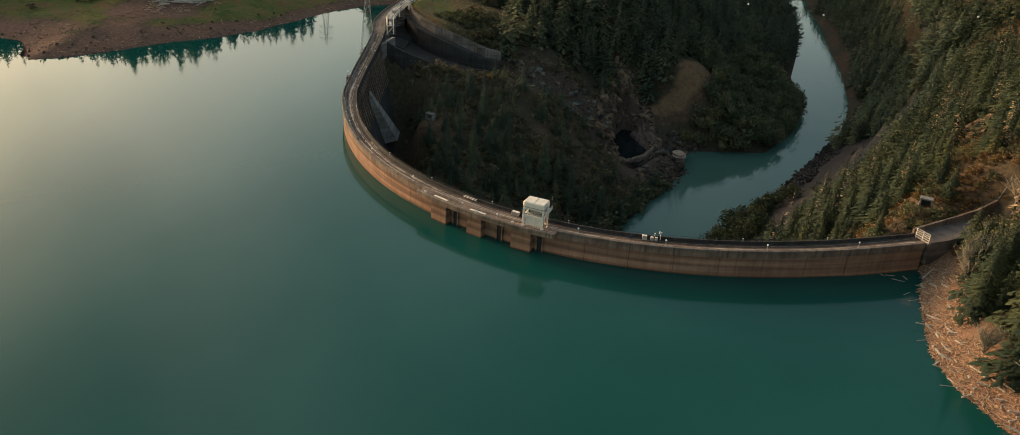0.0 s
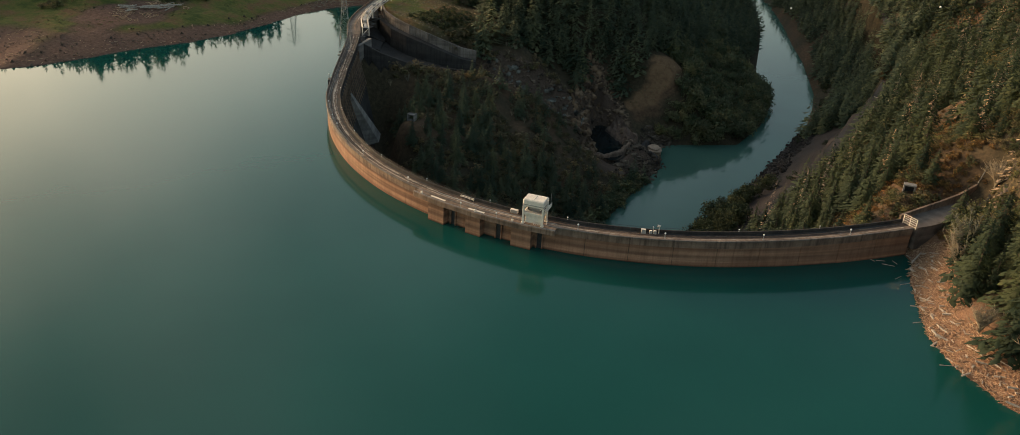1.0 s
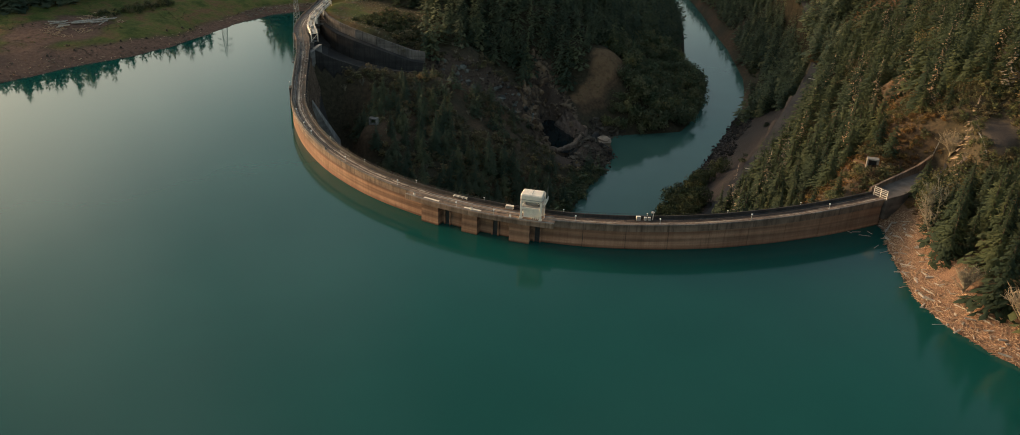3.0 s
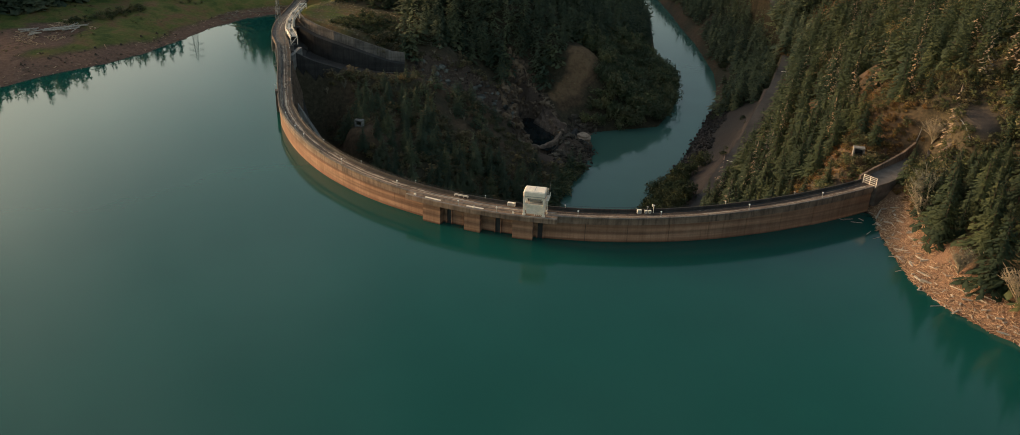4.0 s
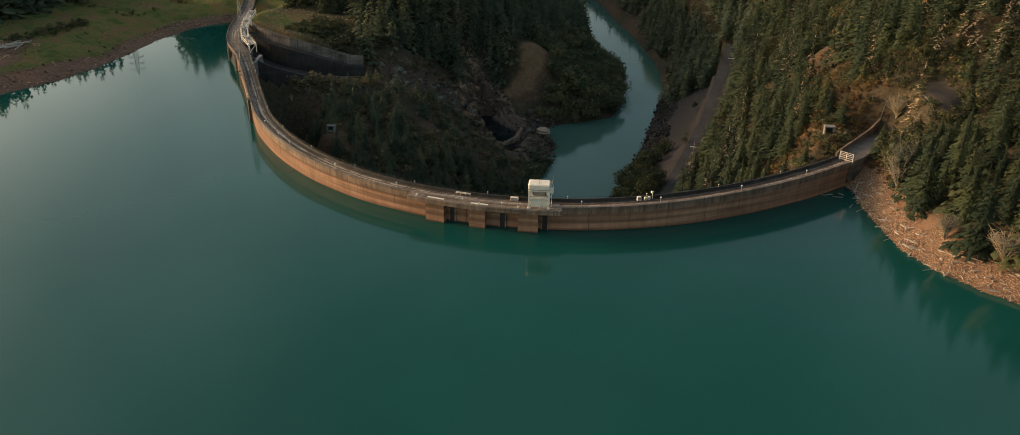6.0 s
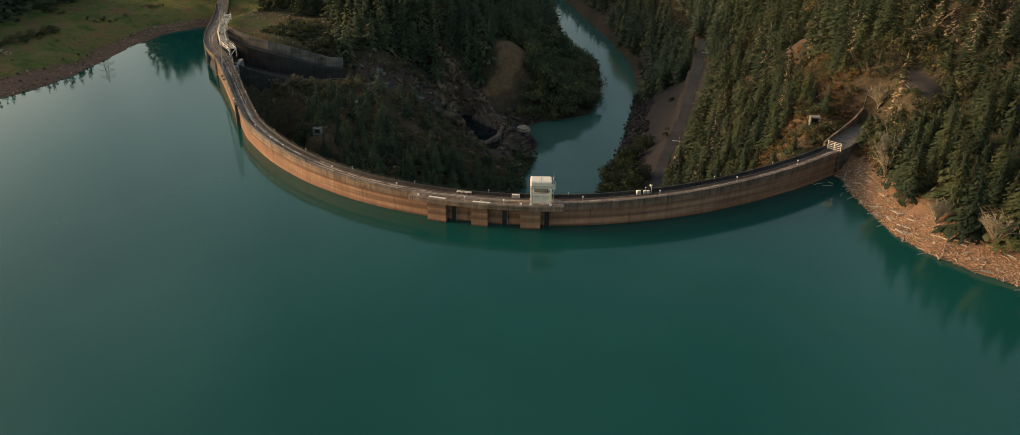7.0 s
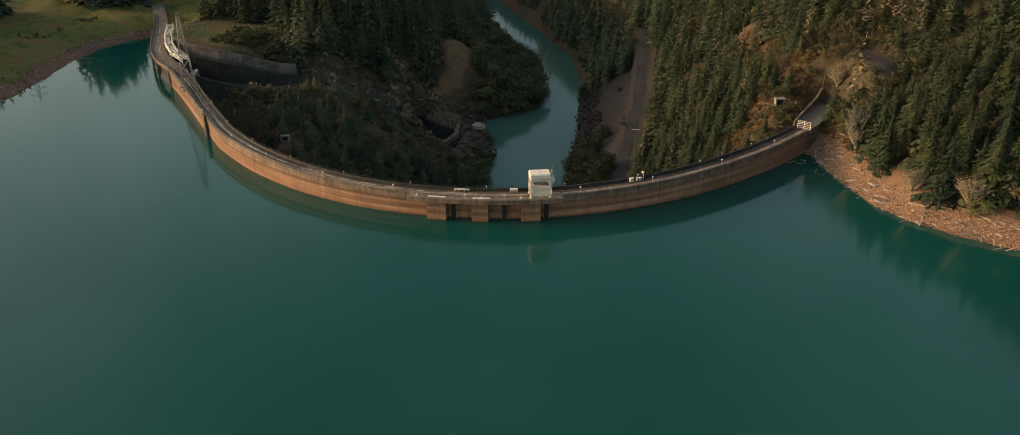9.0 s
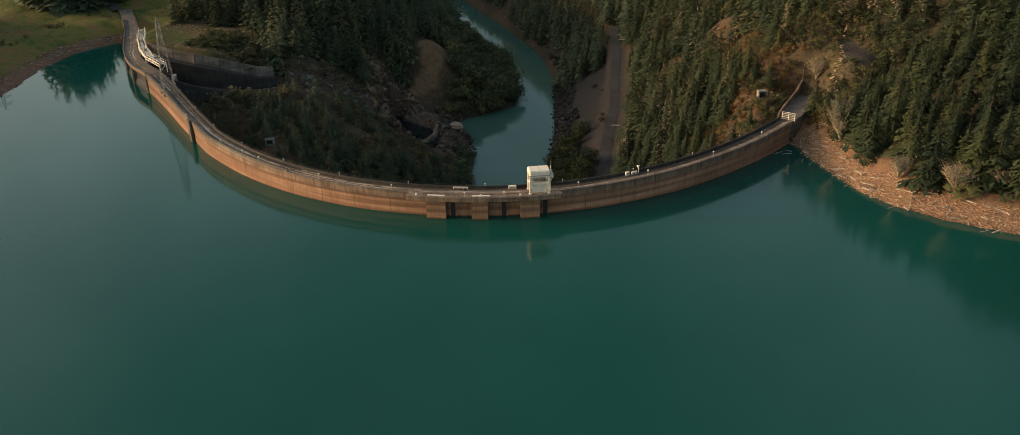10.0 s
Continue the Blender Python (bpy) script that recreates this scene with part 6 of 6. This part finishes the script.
px, py = scatter(108, 190, -40, 68, 2.6, lambda x, y: ~inside(x, y, LAKE) & (seg_distance(x, y, SHORE_R)[0] < 7.5), 76)
drift("driftwood_logs", px, py, 1.5, 4.5, 0.17, M_DEADWOOD, "bleached logs and long branches among the driftwood", 77, 0.16)
px, py = scatter(-300, -222, 8, 226, 3.2, lambda x, y: ~inside(x, y, LAKE) & (seg_distance(x, y, SHORE_L)[0] < np.interp(y, [60, 130], [24, 10])) & (value_noise(x, y, 12, 42) > 0.0), 38)
drift("driftwood_left", px, py, 0.5, 2.4, 0.10, M_WOOD, "bleached sticks scattered on the red shore", 39)
px, py = scatter(-262, -212, 186, 234, 1.7, lambda x, y: ~inside(x, y, LAKE) & (np.abs(seg_distance(x, y, SHORE_L)[0] - 7) < 3.5), 40)
drift("driftwood_line", px, py, 1.0, 5.0, 0.14, M_WOOD, "grey driftwood line along the lake shore", 43)


def log(name, x, y, z, L, r, a, tilt, label, group):
    bm = bmesh.new()
    d = Vector((math.cos(a) * math.cos(tilt), math.sin(a) * math.cos(tilt), math.sin(tilt)))
    bar(bm, Vector((x, y, z)) - d * L / 2, Vector((x, y, z)) + d * L / 2, r, 8, r * 0.6)
    ob = part(name, bm, M_DEADWOOD)
    return tagged(ob, label, "log", group)


rr = random.Random(8)
for x, y, cnt in ((-284, 94, 7), (-279, 105, 5), (-275, 114, 7)):
    for k in range(cnt):
        lx, ly = x + rr.uniform(-4, 4), y + rr.uniform(-4, 4)
        log("drift_log", lx, ly, float(ground_height(lx, ly)) + 0.5 + 0.12 * k, rr.uniform(5, 11), rr.uniform(0.3, 0.5), rr.gauss(1.0, 0.5), rr.uniform(-0.08, 0.14), "long bleached log in a pile on the grassy bank", "log piles on the bank")
for x, y, a, L in ((113.0, 49.0, 0.9, 6), (110.4, 51.5, 1.2, 4.5), (119.3, 28.5, 0.8, 5), (128.3, 11.0, 0.5, 5), (106.5, 58, 0.2, 5), (104.0, 59.5, 0.5, 4), (101.5, 58.5, 2.7, 3.5), (150.5, -5.6, 0.4, 6), (107.8, 61.0, 2.4, 3)):
    log("floating_log", x, y, 0.05, L * 0.7, 0.11, a, 0.0, "pale log floating at the lake edge", "floating logs")
for k in range(26):
    d = rr.uniform(0.04, 0.96)
    i = min(int(d * 12), 11)
    pa, pb = SHORE_L[3 + i], SHORE_L[4 + i]
    t = rr.random()
    x, y = pa[0] + (pb[0] - pa[0]) * t - rr.uniform(4, 20), pa[1] + (pb[1] - pa[1]) * t
    bm = bmesh.new()
    bar(bm, (0, 0, -0.4), (0, 0, 0.9), 0.5, 8, 0.38)
    for j in range(6):
        a = j * 1.05 + rr.random()
        bar(bm, (0.3 * math.cos(a), 0.3 * math.sin(a), 0.25), (1.3 * math.cos(a), 1.3 * math.sin(a), -0.3), 0.16, 5, 0.05)
    o = part("tree_stump", bm, M_BARK)
    o.matrix_basis = pose(x, y, float(ground_height(x, y)), 0, 0, rr.uniform(0, 360))
    tagged(o, "weathered dark stump on the red shore", "stump", "stumps on the shore")


def rocks(name, px, py, lo, hi, mat, label, seed, floor_z=-99.0, tall=1.0, sub=1):
    r = np.random.RandomState(seed)
    base = bmesh.new()
    bmesh.ops.create_icosphere(base, subdivisions=sub, radius=1)
    bv = np.array([v.co for v in base.verts])
    bf = np.array([[v.index for v in f.verts] for f in base.faces])
    base.free()
    gz = np.maximum(ground_height(px, py), floor_z)
    co, fa = [], []
    for k in range(px.size):
        s = lo + (hi - lo) * r.rand() ** 2.5
        v = bv * (1 + r.uniform(-0.5, 0.4, (len(bv), 1)) * (1.0 if sub == 1 else 0.55)) * r.uniform(0.45, 1.3, 3) * (1, 1, tall) * s
        co.append(v + (px[k], py[k], gz[k] + 0.15 * s))
        fa.append(bf + k * len(bv))
    ob = new(name, grid_mesh(name, np.concatenate(co), np.concatenate(fa), mat, None, None, True))
    return tagged(ob, label, "rocks", kind="stuff")


M_ROCK = foliage("broken_rock", (0.030, 0.023, 0.020), (0.105, 0.074, 0.055), (0.20, 0.145, 0.108), 0.9)
px, py = scatter(-130, -50, 180, 250, 1.5, lambda x, y: (seg_distance(x, y, GULLY)[0] < 17) & (pool_shape(x, y) > 1.08), 44)
rocks("gully_rocks", px, py, 0.4, 1.5, M_ROCK, "broken dark rock in the spillway gully", 45)
M_GREYROCK = foliage("grey_rock", (0.045, 0.038, 0.034), (0.19, 0.155, 0.13), (0.36, 0.30, 0.25), 0.9)
px, py = scatter(-126, -72, 178, 236, 3.4, lambda x, y: (seg_distance(x, y, GULLY)[0] < 12) & (pool_shape(x, y) > 1.3) & (value_noise(x, y, 8, 104) > -0.2), 105)
rocks("gully_outcrops", px, py, 0.7, 2.6, M_GREYROCK, "grey broken outcrops in the spillway gully", 106, -99.0, 0.9, 2)
px, py = scatter(-50, -20, 185, 262, 1.4, lambda x, y: (x < along(y, BANK_L) + 3) & (x > along(y, BANK_L) - 14), 46)
rocks("bank_rocks", px, py, 0.4, 1.9, M_ROCK, "dark rocks at the river edge", 47)
M_RIPRAP = foliage("dark_riprap", (0.022, 0.018, 0.017), (0.062, 0.047, 0.042), (0.085, 0.062, 0.053), 0.9)
px, py = scatter(12, 48, 178, 335, 1.35, lambda x, y: (x > along(y, BANK_R) - 2) & (x < along(y, BANK_R) + 12 + 3 * value_noise(x, y, 12, 96)), 48)
rocks("riprap", px, py, 0.5, 1.5, M_RIPRAP, "dark riprap along the river bank", 49)

px, py = scatter(-95, -40, 195, 266, 1.35, lambda x, y: (pool_shape(x, y) > 1.04) & (pool_shape(x, y) < 2.1) & (x < -50), 54)
rocks("cliff_rocks", px, py, 0.4, 1.9, M_ROCK, "broken brown cliff rock round the plunge pool", 55)
px, py = scatter(-108, -50, 205, 272, 3.1, lambda x, y: (pool_shape(x, y) > 1.12) & (pool_shape(x, y) < 2.3) & (x + 0.7 * (y - 221) < -58) & (seg_distance(x, y, TRACK)[0] > 8), 97)
rocks("cliff_blocks", px, py, 0.9, 3.0, M_ROCK, "large angular brown blocks in the cliff above the plunge pool", 98, -99.0, 1.5, 2)
px, py = scatter(-47, -27, 196, 243, 1.25, lambda x, y: (x < along(y, BANK_L) + 2) & (np.hypot(x + 35.5, y - 236) > 5.5) & ~inside(x, y, [(-44, 204), (-35, 206), (-31, 219), (-31, 231), (-37, 231), (-41, 221)]), 85)
rocks("apron_rocks", px, py, 0.5, 1.8, M_ROCK, "broken brown rock heaped below the plunge pool", 86, -53.6)
M_STONE = foliage("shore_stone", (0.09, 0.055, 0.042), (0.24, 0.165, 0.125), (0.20, 0.12, 0.085), 0.9)
px, py = scatter(-300, -222, 8, 230, 1.9, lambda x, y: ~inside(x, y, LAKE) & (seg_distance(x, y, SHORE_L)[0] < np.interp(y, [60, 130], [24, 10])) & (value_noise(x, y, 9, 87) > -0.1), 88)
rocks("shore_stones", px, py, 0.12, 0.7, M_STONE, "reddish stones and clods on the lake shore", 89)
